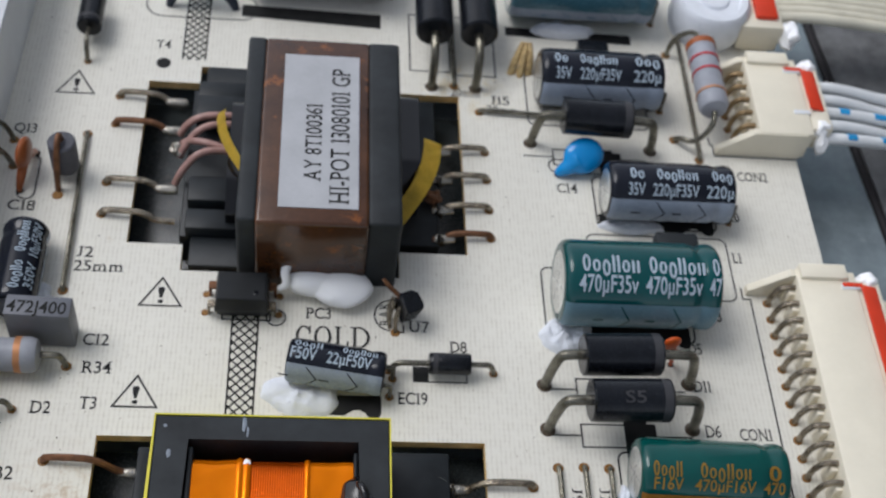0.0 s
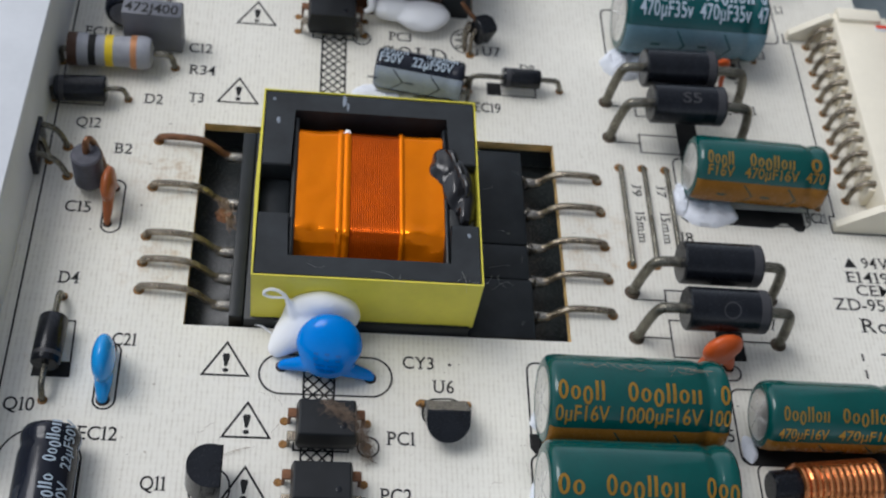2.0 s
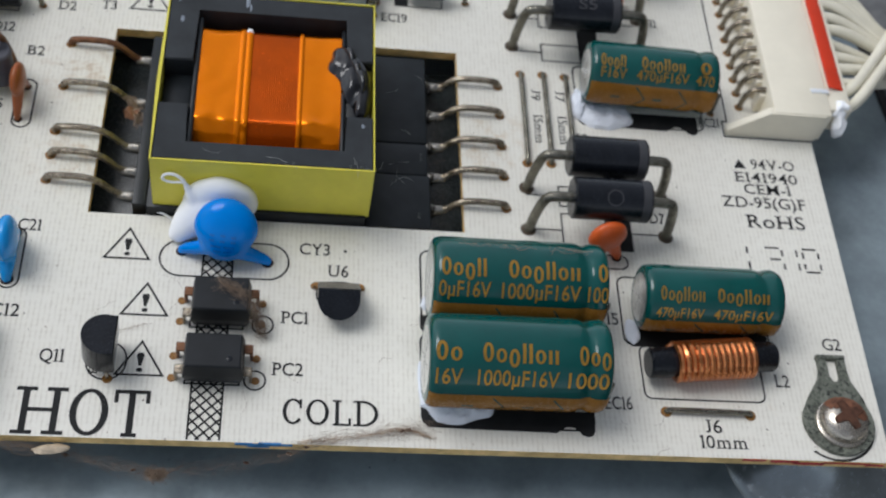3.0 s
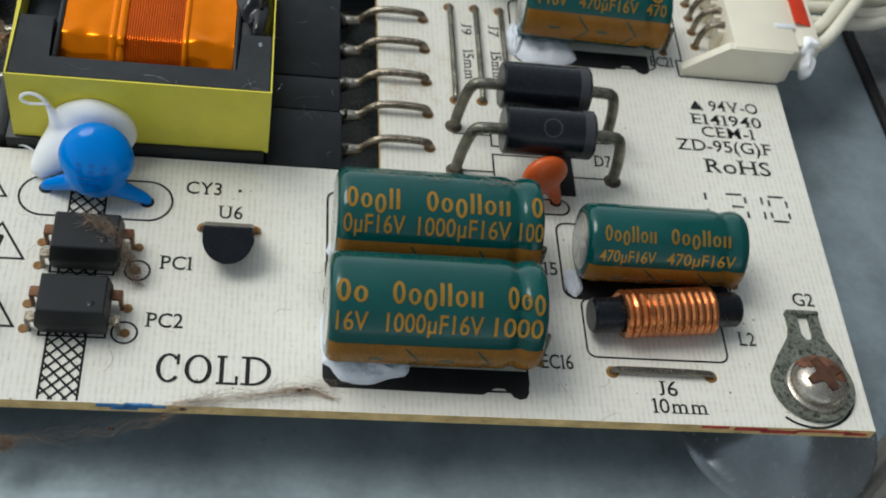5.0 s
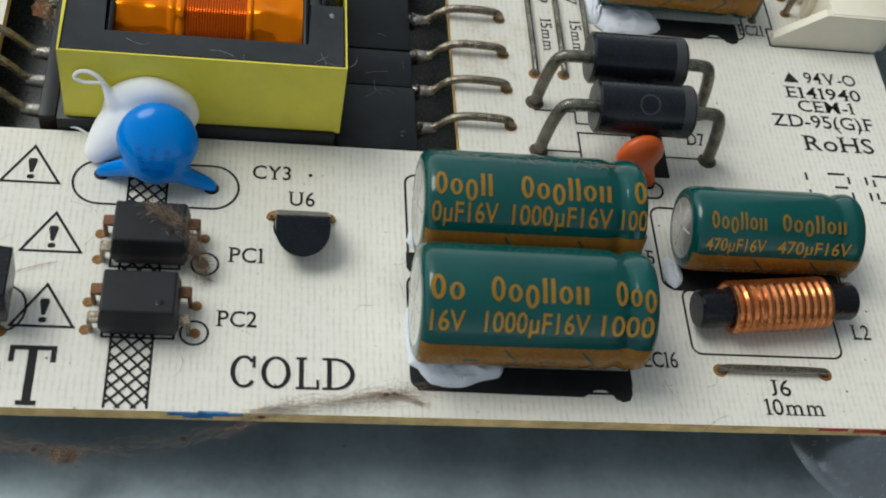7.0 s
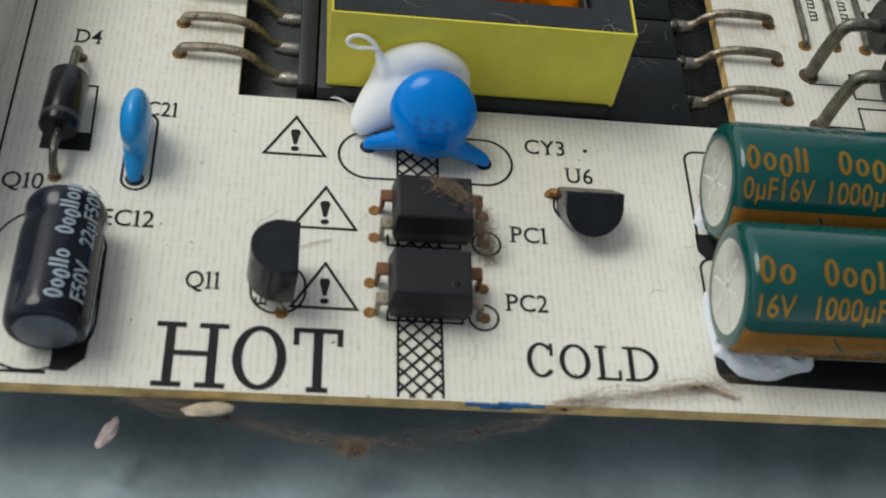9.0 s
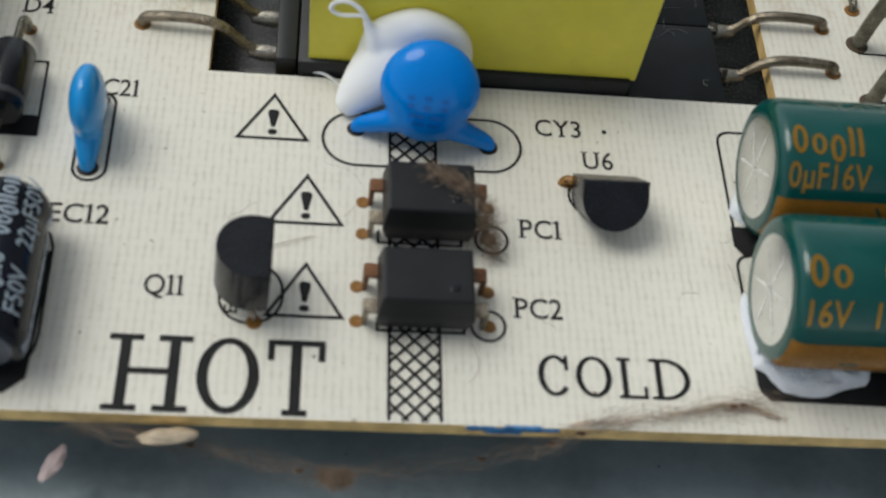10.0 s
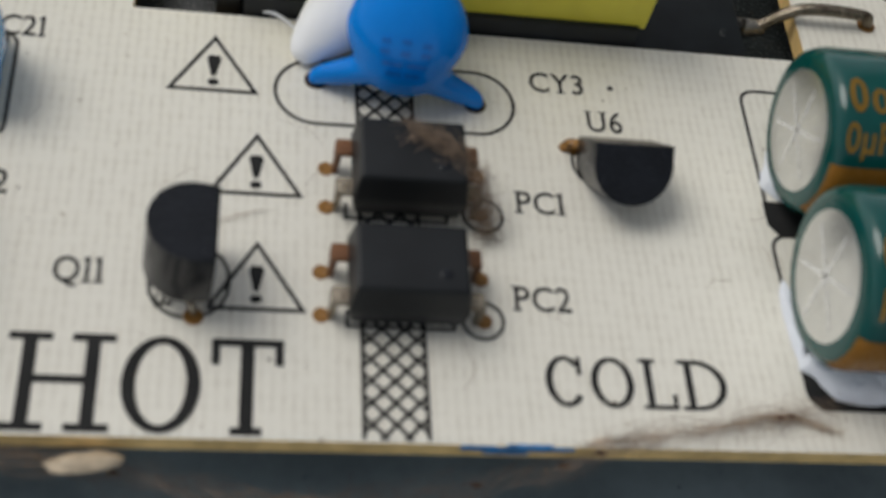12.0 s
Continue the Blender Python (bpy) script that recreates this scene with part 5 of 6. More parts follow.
def transformer_orange():
    t = thing("transformer", "square transformer with orange taped coil, dark ferrite frame and yellow wrap", "transformer", 0, 0, -0.6)
    up = 0.6
    X0, X1, Y0, Y1, Z0, Z1 = -4.20, -1.745, -0.335, 2.24, 0.15 + up, 0.985 + up
    # ferrite: near and far bars with short returns, open in the middle of both sides
    for outline in (
        [(X0, Y0), (X1, Y0), (X1, 0.44), (-2.06, 0.44), (-2.06, -0.09), (-3.86, -0.09), (-3.86, 0.48), (X0, 0.48)],
        [(X0, Y1), (X0, 1.15), (-3.86, 1.15), (-3.86, 1.98), (-2.06, 1.98), (-2.06, 1.30), (X1, 1.30), (X1, Y1)],
    ):
        bm = prism(outline, Z0, Z1)
        bmesh.ops.bevel(bm, geom=[e for e in bm.edges if min(v.co.z for v in e.verts) > Z1 - 0.01], offset=0.012, segments=2, affect="EDGES")
        part("core_half", bm, FERRITE, t, "dark grey ferrite half")
    # yellow wrap round the outside, its top edge showing
    bm = bmesh.new()
    e, w = 0.006, 0.022
    out = [(X0 - w, Y0 - w), (X1 + w, Y0 - w), (X1 + w * 0.9, 0.8), (X1 + w, Y1 + w), (X0 - w, Y1 + w), (X0 - w * 2.2, 0.8)]
    inn = [(X0 - e, Y0 - e), (X1 + e, Y0 - e), (X1 + e, 0.8), (X1 + e, Y1 + e), (X0 - e, Y1 + e), (X0 - e, 0.8)]
    lo, hi = Z0 - 0.03, Z1 + 0.008
    n = len(out)
    v = {(k, i, z): bm.verts.new((*o[i], z)) for k, o in (("o", out), ("i", inn)) for i in range(n) for z in (lo, hi)}
    for i in range(n):
        j = (i + 1) % n
        bm.faces.new((v["o", i, lo], v["o", j, lo], v["o", j, hi], v["o", i, hi]))
        bm.faces.new((v["i", i, lo], v["i", j, lo], v["i", j, hi], v["i", i, hi]))
        bm.faces.new((v["o", i, hi], v["o", j, hi], v["i", j, hi], v["i", i, hi]))
        bm.faces.new((v["o", i, lo], v["o", j, lo], v["i", j, lo], v["i", i, lo]))
    part("yellow_wrap", bm, YELLOW, t, "shiny yellow tape round the core", False)
    # bobbin
    for x0, x1, y0, y1, z in ((-4.47, -4.31, -0.34, 2.32, 0.10), (-4.30, -1.76, -0.40, 2.30, 0.14), (-1.75, -0.97, 0.94, 2.38, -0.03), (-1.75, -0.97, 0.44, 0.93, -0.035), (-1.75, -0.95, -0.38, 0.43, -0.03)):
        part("bobbin_block", rbox(x0, x1, y0, y1, -0.1, z + up, 0.02), BAKELITE, t, "black moulded bobbin")
    # foot spread under the whole slot, its black standing in for shade on the tray
    part("slot_dark_foot", rbox(-5.15, -0.25, -0.48, 2.56, -0.1, 0.10, 0.03), GLOSSY_FOOT, t, "black bobbin foot widened to keep the slot dark")
    part("bobbin_flange", rbox(-3.855, -3.79, -0.08, 1.92, 0.1 + up, 0.93 + up, 0.03), BAKELITE, t)
    part("bobbin_flange", rbox(-2.12, -2.065, -0.08, 1.90, 0.1 + up, 0.90 + up, 0.03), BAKELITE, t)
    part("bobbin_cheek", rbox(-4.20, -3.86, 0.49, 1.14, 0.1 + up, 0.74 + up, 0.04), BAKELITE, t)
    part("bobbin_cheek", rbox(-2.07, -1.77, 0.45, 1.29, 0.1 + up, 0.86 + up, 0.04), BAKELITE, t)
    # coil: tape at both sides, bare turns showing between
    yc, hy, zc, hz = 0.87, 0.945, 0.30 + up, 0.60
    part("coil_tape", ring_coil(-3.80, -3.24, yc, zc, hy, hz, crease=0.016), ORANGE, t, "glossy orange tape")
    part("coil_tape", ring_coil(-2.60, -2.12, yc, zc, hy, hz, crease=0.016), ORANGE, t, "glossy orange tape")
    part("tape_fold", ring_coil(-3.34, -3.19, yc, zc, hy + 0.014, hz + 0.014, 2, 0.012, crease=0.006), ORANGE, t)
    part("tape_fold", ring_coil(-2.63, -2.57, yc, zc, hy + 0.012, hz + 0.012, 1, 0.012, crease=0.006), ORANGE, t)
    part("winding", ring_coil(-3.22, -2.58, yc, zc, hy - 0.004, hz - 0.004, 26, 0.004), WINDING, t, "copper turns under clear tape")
    # black varnish lump on the far side of the coil
    bm = ball(-1.95, 1.12, 0.82 + up, 0.22, 0.42, 0.20, lump=0.18, seed=3, u=32, v=20)
    ball(-1.88, 0.86, 0.80 + up, 0.15, 0.40, 0.17, bm, lump=0.25, seed=7, u=28, v=18)
    ball(-2.08, 1.33, 0.85 + up, 0.20, 0.29, 0.16, bm, lump=0.2, seed=5, u=24, v=16)
    melted(part("varnish_lump", bm, VARNISH, t, "shiny black varnish lump"), 0.018, 4)
    for k, (x, y) in enumerate(((-2.03, 1.40), (-1.96, 1.22), (-1.90, 1.06))):
        part("varnish_ridge", tube([(x - 0.06, y + 0.10, 0.97 + up), (x, y + 0.03, 1.035 + up - 0.01 * k), (x + 0.04, y - 0.09, 1.02 + up), (x + 0.03, y - 0.20, 0.96 + up)], [0.02, 0.045, 0.04, 0.02], 10), VARNISH, t)
    for x, y, rx, ry in ((-4.04, 1.80, 0.025, 0.05), (-3.28, 2.15, 0.02, 0.09), (-3.24, 2.06, 0.010, 0.06), (-4.10, 2.12, 0.02, 0.02), (-1.86, 0.30, 0.02, 0.03)):
        part("scuff", ball(x, y, Z1, rx, ry, 0.006, lump=0.6, seed=x), mat("pale_scuff", (0.22, 0.25, 0.29), 0.5, size=0.1), t, "pale scuff on the ferrite")
    part("glue_spot", ball(-3.23, 1.74, 0.90 + up, 0.035, 0.05, 0.02, lump=0.4, seed=4), SILICONE, t)
    for y in (2.17, 1.456, 0.746, 0.376, 0.008):
        pin(t, -5.49, y, -4.45, -0.18, TIN if y < 2 else RUSTY, dy=-0.05)
    for y in (1.953, 1.457, 0.945, 0.46, -0.03):
        pin(t, -0.02, y, -0.98, -0.12, TIN, dy=0.0)
    for ob in t.children_recursive:
        if ob.name.startswith("pin"):
            ob.location.z += up * CM
    part("stray_flux", ball(-4.62, 1.10, 0.0 + up, 0.09, 0.10, 0.06, lump=0.6, seed=2), RUSTY, t, "lump of brown flux")
    return t


transformer_orange()


def transformer_brown():
    t = thing("transformer", "tall transformer wrapped in brown tape with a silver sticker", "transformer", 0, 0, -0.6)
    up, top = 0.6, 1.28 + 0.6
    for x0, x1 in ((-3.47, -3.29), (-1.985, -1.575)):
        part("core_leg", rbox(x0 - (0.06 if x0 < -3 else 0), x1, 4.66, 7.68, -0.2, top - 0.01, 0.05, 3), FERRITE, t, "dark grey ferrite side")
    part("tape_wrap", rbox(-3.31, -1.965, 4.62, 7.66, -0.1, top, 0.05, 3), BROWN, t, "translucent brown tape over the coil")
    st = part("sticker", rbox(-3.05, -2.10, 4.86, 7.36, top + 0.002, top + 0.010, 0.003, 1), STICKER, t, "silver sticker with black print")
    for body, x, y, l, h in (("AY 8T100361", -2.56, 5.26, 1.25, 0.20), ("HI-POT 13080101 GP", -2.22, 4.93, 2.20, 0.23)):
        part("print", lettering(body, lambda u, v: (x - v * h, y + u * l, top + 0.012), serif=True), INK, st, "", False)
    for x0, x1, y0, y1, z in ((-4.30, -0.98, 5.31, 7.84, 0.02), (-4.22, -3.56, 5.30, 5.62, 0.22), (-4.22, -3.56, 5.70, 6.1, 0.28), (-4.22, -3.56, 7.1, 7.5, 0.30), (-4.22, -3.56, 7.55, 7.83, 0.22), (-4.15, -1.55, 4.84, 5.30, 0.06), (-4.15, -1.55, 7.85, 8.26, 0.06)):
        part("bobbin_block", rbox(x0, x1, y0, y1, -0.1, z + up, 0.03), BAKELITE, t, "black moulded bobbin")
    # same wide foot here, so this slot looks shaded too
    part("slot_dark_foot", rbox(-5.10, -0.35, 5.16, 8.02, -0.1, 0.10, 0.03), GLOSSY_FOOT, t, "black bobbin foot widened to keep the slot dark")
    part("coil_side", ring_coil(-3.72, -3.40, 6.25, 0.30 + up, 0.85, 0.36), VARNISH, t, "dark varnished coil")
    part("coil_side", ring_coil(-1.65, -1.28, 6.55, 0.30 + up, 0.75, 0.42), VARNISH, t, "dark varnished coil")
    # yellow tape tails bowing out on both sides
    for sgn, xo, xe, y0, y1, w, h in ((-1, -3.40, -3.84, 5.55, 6.72, 0.055, 0.98), (1, -1.66, -1.10, 5.05, 6.55, 0.12, 0.80)):
        bm = bmesh.new()
        rows = []
        for i in range(17):
            f = i / 16
            y = y0 + (y1 - y0) * f
            b = math.sin(math.pi / 2 * f)
            x = xo + (xe - xo) * b
            rows.append([bm.verts.new((x - sgn * w, y, up + h - 0.10 * b)), bm.verts.new((x + sgn * w, y + 0.03, up + h - 0.12 - 0.12 * b))])
        for p, q in zip(rows, rows[1:]):
            bm.faces.new((p[0], p[1], q[1], q[0]))
        bmesh.ops.solidify(bm, geom=bm.faces[:], thickness=0.02)
        part("yellow_tape", bm, PALE_YELLOW, t, "bowed strip of yellow tape")
    for k, (a, b, m) in enumerate((((-4.42, 7.00), (-3.72, 7.12), PINK), ((-4.40, 6.80), (-3.78, 6.52), PINK), ((-4.40, 6.62), (-3.74, 6.94), PINK), ((-4.42, 6.15), (-3.80, 6.46), PINK))):
        pts = [(*a, 0.02 + up), (a[0] + 0.08, a[1] + (b[1] - a[1]) * 0.2, 0.20 + up), (a[0] + 0.30, a[1] + (b[1] - a[1]) * 0.7, 0.34 + up + 0.03 * k), (b[0], b[1], 0.32 + up + 0.02 * k), (b[0] + 0.25, b[1], 0.28 + up)]
        part("winding_end", tube(pts, 0.048, 10), m, t, "pink enamelled wire end")
    for y in (7.663, 7.15, 6.142, 5.625):
        pin(t, -5.29, y, -4.42, 0.0, RUSTY if y > 7 and y < 7.5 else TIN, y > 6, dy=-0.08)
    for y in (6.952, 6.46, 5.946, 5.479):
        pin(t, -0.30, y, -1.02, 0.02, RUSTY if y < 5.6 else TIN, True, dy=-0.06)
    for ob in t.children_recursive:
        if ob.name.startswith("pin"):
            ob.location.z += up * CM
    part("solder_lump", ball(-4.42, 6.70, 0.08 + up, 0.10, 0.10, 0.08, lump=0.5, seed=4), SOLDER, t)
    part("flux_lump", ball(-1.06, 6.05, 0.10 + up, 0.11, 0.10, 0.10, lump=0.6, seed=8), RUSTY, t)
    return t


transformer_brown()


# ---- white silicone blobs ----
def blob_beside_blue():
    t = thing("silicone_blob", "white silicone blob with a curled tail stuck to the yellow wrap", "glue", -3.54, -0.46, -0.12)
    bm = ball(0.10, 0.04, 0.46, 0.43, 0.18, 0.42, lump=0.05, seed=1, u=32, v=20)
    tube([(0.0, 0.0, 0.42), (-0.18, -0.12, 0.36), (-0.34, -0.24, 0.24), (-0.43, -0.32, 0.16)], [0.34, 0.25, 0.14, 0.04], 20, bm, flat=0.8)
    tube([(-0.10, -0.04, 0.36), (-0.20, -0.02, 0.60), (-0.26, 0.0, 0.72), (-0.29, 0.02, 0.80)], [0.24, 0.10, 0.045, 0.03], 14, bm)
    melted(part("body", bm, SILICONE, t), 0.018, 12)
    pts = [(-0.26, 0.0, 0.72), (-0.29, 0.02, 0.80), (-0.33, 0.03, 0.88), (-0.42, 0.05, 0.93), (-0.52, 0.05, 0.91), (-0.55, 0.03, 0.85), (-0.47, 0.02, 0.81), (-0.37, 0.01, 0.83), (-0.28, 0.01, 0.83)]
    part("tail", tube(pts, [0.035, 0.026, 0.020, 0.018, 0.018, 0.016, 0.015, 0.012], 10), SILICONE, t)
    part("thread", tube([(-0.40, -0.05, 0.10), (-0.55, 0.05, 0.16), (-0.68, 0.08, 0.14)], 0.012, 6), SILICONE, t)


def blob_by_coupler():
    t = thing("silicone_blob", "smooth white silicone blob between a coupler and the transformer", "glue", -2.45, 4.50, 0)
    bm = ball(0.22, 0.0, 0.17, 0.37, 0.27, 0.17, lump=0.08, seed=4, u=32, v=20)
    ball(-0.16, 0.07, 0.18, 0.34, 0.20, 0.15, bm, lump=0.08, seed=6, u=28, v=18)
    melted(part("body", bm, SILICONE, t), 0.018, 8)
    part("rim", tube([(-0.42, 0.20, 0.42), (-0.50, 0.10, 0.36), (-0.46, -0.04, 0.26), (-0.56, -0.06, 0.20)], [0.05, 0.06, 0.05, 0.03], 10), SILICONE, t)


blob_beside_blue()
blob_by_coupler()


def burnt_transistor():
    t = thing("transistor", "small dark tilted chip on beige legs by a printed ring", "transistor", -1.51, 4.20, 0)
    bm = prism([(-0.10, -0.12), (0.11, -0.12), (0.15, -0.06), (0.15, 0.10), (0.08, 0.16), (-0.10, 0.16)], 0.14, 0.44)
    bmesh.ops.bevel(bm, geom=bm.edges[:], offset=0.012, segments=1, affect="EDGES")
    part("body", turned(bm, pose(0.0, 0, 0.02, 14, 8, 28)), EPOXY, t)
    part("leg", tube([(-0.04, 0.04, 0.42), (-0.10, 0.06, 0.48), (-0.17, 0.10, 0.53), (-0.25, 0.16, 0.60)], [0.04, 0.03, 0.03, 0.022]), RUSTY, t)
    for k, u in ((-0.02, -0.12), (-0.09, -0.05), (-0.10, 0.02)):
        part("leg", tube([(k, u + 0.06, 0.34), (k - 0.05, u, 0.24), (k - 0.05, u - 0.06, 0.10), (k - 0.04, u - 0.10, -0.03)], [0.03, 0.035, 0.025, 0.03]), TIN, t)
    hole(-1.575, 3.98, 0.05)


burnt_transistor()


# ---- connectors on the right-hand edge ----
def connector(y0, y1, pins, first, pitch, label, cables, name="pin_header"):
    t = thing(name, label, "connector", 3.0, 0, 0)
    # end cheeks slope down to the board, the block stands between them
    cheek = [(0.0, 0.0), (0.0, 0.10), (0.46, 0.48), (1.22, 0.48), (1.22, 0.0)]
    for a in (y0, y1 - 0.10):
        bm = prism([(p[0], p[1]) for p in cheek], 0, 0.10)
        m = Matrix(((1, 0, 0, 0), (0, 0, 1, a), (0, 1, 0, 0.005), (0, 0, 0, 1)))
        part("end_cheek", turned(bm, m), IVORY, t)
    part("housing", rbox(0.52, 1.30, y0 + 0.02, y1 - 0.02, 0.005, 0.50, 0.02), IVORY, t, "ivory nylon block")
    part("key", rbox(0.56, 1.18, y1 - 0.16, y1 + 0.06, 0.30, 0.56, 0.02), IVORY, t)
    for yy in (y0 + 0.44, y1 - 0.26):
        part("latch", rbox(1.08, 1.33, yy - 0.035, yy + 0.035, 0.49, 0.515, 0.008), PAINT, t, "pale latch")
    for k in range(pins):
        y = first - pitch * k
        pts = [(0.27, y, -0.05), (0.27, y, 0.05), (0.29, y + 0.02, 0.22), (0.38, y + 0.03, 0.36), (0.54, y + 0.01, 0.38)]
        part("pin", tube(pts, 0.038, 8), TAN_PIN if cables == "white" else TIN, t)
        part("pin_root", rbox(0.44, 0.56, y - 0.07, y + 0.07, 0.02, 0.34, 0.02), IVORY, t)
        hole(3.27, y, 0.05)
    plug = thing("plug", "ivory plug with a red marker strip and white glue", "connector", 3.0, 0, 0)
    part("shell", rbox(1.31, 1.62, y0 + 0.16, y1 - 0.12, 0.06, 0.47, 0.03), IVORY, plug)
    part("marker_strip", turned(rbox(-0.11, 0.11, y0 + 0.50, y1 - 0.24, -0.012, 0.012, 0.005), pose(1.44, 0, 0.505, 0, 14, 0)), RED, plug, "bright red strip")
    part("marker_tab", rbox(1.10, 1.36, y1 - 0.26, y1 - 0.20, 0.50, 0.525, 0.004), RED, plug, "bright red strip")
    for yy, s in ((y0 + 0.24, 3), (y1 - 0.12, 5)):
        bm = ball(1.48, yy, 0.40, 0.14, 0.13, 0.12, lump=0.5, seed=s)
        ball(1.50, yy - 0.14, 0.22, 0.09, 0.12, 0.18, bm, lump=0.5, seed=s + 1)
        melted(part("glue_dab", bm, SILICONE, plug, "dab of white silicone"), 0.016, 6)
    return t


connector(1.38, 4.82, 12, 4.60, 0.247, "long ivory connector with twelve curved pins", "cream")
connector(7.12, 8.62, 5, 8.36, 0.25, "short ivory connector with five tan pins", "white")


def cable(pts, r, m, label, dashes=()):
    t = thing("cable", label, "cable")
    part("jacket", tube(pts, r, 10, rounds=3), m, t)
    path = soften_path(pts, 3)
    for f in dashes:
        k = int(f * (len(path) - 3))
        seg = [p + Vector((0, 0, r * 0.30)) for p in path[k:k + 3]]
        part("printed_dash", tube(seg, r * 0.82, 8, rounds=0), BLUE_PRINT, t)


random.seed(5)
for k in range(12):
    y = 4.45 - 0.247 * k
    jog = random.uniform(-0.06, 0.06)
    if k < 10:
        # these dip towards the near side and run on below the last two
        low = 2.35 + 0.075 * (11 - k) + jog
        pts = [(4.58, y, 0.26), (4.86, y - 0.05, 0.27 + jog), (5.25, y * 0.62 + low * 0.38, 0.16 + jog), (5.75, low, 0.02 + jog), (6.5, low + 0.55, -0.10), (8.2, low + 2.3 + jog * 4, -0.35), (14, low + 7.5, -0.75)]
    else:
        pts = [(4.58, y, 0.26), (4.78, y + 0.06, 0.33), (5.1, y + 0.45, 0.46), (5.8, y + 1.40 + jog, 0.48), (7.2, y + 3.2, 0.20), (12, y + 8.2, -0.60)]
    cable(pts, 0.080, CREAM_WIRE, "cream insulated wire leaving the long connector")
for k in range(5):
    y = 8.30 - 0.25 * k
    cable([(4.58, y, 0.26), (5.0, y, 0.26), (6.0, y - 0.05 + 0.04 * k, 0.05 - 0.1 * (k % 2)), (8.0, y + 0.35 + 0.1 * k, -0.45), (12, y + 1.2, -0.8)], 0.085, WHITE_WIRE,
          "white insulated wire with blue printed dashes", (0.25, 0.42, 0.6) if k in (2, 4) else ())


# ---- the parts at the far end ----
def standing_diode(x):
    t = thing("diode", "thick black diode leaning over with its leads in front", "diode", x, 8.15, 0)
    part("body", lathe([(0.45, 0.001), (0.45, 0.24), (0.48, 0.27), (1.5, 0.27), (1.53, 0.24), (1.53, 0.001)], 32, "y", (0, 0, 0.62)), EPOXY, t)
    part("lead", tube([(0, 0.48, 0.62), (0, 0.25, 0.62), (0, 0.05, 0.45), (0, 0, -0.04)], 0.062), LEAD, t)
    part("lead", tube([(0, 1.5, 0.62), (0, 1.8, 0.62), (0, 2.0, 0.45), (0, 2.0, -0.04)], 0.062), LEAD, t)
    hole(x, 8.15, 0.08, GREY_FLUX), hole(x, 10.15, 0.08, GREY_FLUX)


standing_diode(-1.00)
standing_diode(-0.37)
jumper(-0.68, 8.18, -0.68, 10.2)
strokes("silk_outline", [[(-1.30, 8.45), (-0.72, 8.45), (-0.72, 9.6), (-1.30, 9.6)], [(-0.64, 8.40), (-0.06, 8.40), (-0.06, 9.6), (-0.64, 9.6)]], 0.02, True)
capacitor(0.16, 9.88, 2.15, 0.52, mat("steel_blue_sleeve", (0.05, 0.13, 0.17), 0.25, size=0.6, coat=0.3), PALE, PALE_STRIPE, "large steel-blue electrolytic capacitor at the far side",
          (0, 0.2, [(0.3, 1.0, 6), (1.2, 1.9, 6)]), (30, 0.2, [(0.3, 1.0, "35V"), (1.2, 1.9, "35V")]), (95, 125))
glue(1.0, 9.40, 0.5, 0.14, 0.14, "dried white silicone glue under the blue capacitor", 11)
patch("polarity_mark", [[(0.14, 9.28), (2.05, 9.22), (2.05, 9.42), (0.14, 9.46)]], "", INK_Z + 0.0006)
capacitor(-3.72, 10.15, 2.05, 0.55, mat("grey_violet_sleeve", (0.10, 0.095, 0.12), 0.3, size=0.6, coat=0.3), PALE, PALE_STRIPE, "large grey electrolytic capacitor at the far side",
          (0, 0.2, [(0.3, 1.0, 6)]), (30, 0.2, [(0.3, 1.0, "50V")]), (70, 120))
patch("polarity_mark", [[(-3.75, 9.36), (-1.72, 9.26), (-1.72, 9.55), (-3.75, 9.60)]], "", INK_Z + 0.0006)
part("lead_block", rbox(1.15, 1.60, 8.52, 8.98, 0.01, 0.30, 0.03), EPOXY, thing("choke_coil", "small black block behind the black capacitor", "inductor"))
far_blue = thing("ceramic_capacitor", "teal blue ceramic capacitor on thick dark legs", "capacitor", -4.32, 9.55, 0)
part("body", ball(0, 0.12, 0.42, 0.30, 0.20, 0.30, u=24, v=16), mat("teal_epoxy", (0.01, 0.16, 0.25), 0.2, coat=0.4), far_blue)
for s in (-1, 1):
    part("leg", tube([(s * 0.20, 0.08, 0.34), (s * 0.38, 0.0, 0.22), (s * 0.47, -0.04, 0.05), (s * 0.47, -0.04, -0.04)], [0.10, 0.09, 0.06, 0.05], 10), mat("dark_leg", (0.02, 0.03, 0.05), 0.4), far_blue)
strokes("silk_outline", [oval(-4.32, 9.52, 0.80, 0.25, 32)], 0.02, True)
pins = thing("pin_cluster", "cluster of pale tan flux-stained pins", "pin")
for k in range(3):
    part("pin", tube([(0.16 + 0.13 * k, 8.50 - 0.05 * (k % 2), -0.04), (0.22 + 0.11 * k, 8.62, 0.16), (0.33 + 0.05 * k, 8.84, 0.30)], [0.06, 0.055, 0.035]), TAN_FLUX, pins)
round_cap = thing("transformer", "white round glued coil at the far corner", "inductor", 3.25, 9.72, 0)
part("body", lathe([(0.0, 0.55), (0.2, 0.60), (0.55, 0.58), (0.62, 0.52), (0.62, 0.42), (0.58, 0.40), (0.58, 0.25), (0.62, 0.22), (0.62, 0.001)], 40, "z"), GLUE, round_cap)
far_plug = thing("plug", "white plug with a red insert at the far edge", "connector", 4.0, 9.75, 0)
part("shell", rbox(-0.35, 0.30, -0.50, 0.70, 0.01, 0.50, 0.04), IVORY, far_plug)
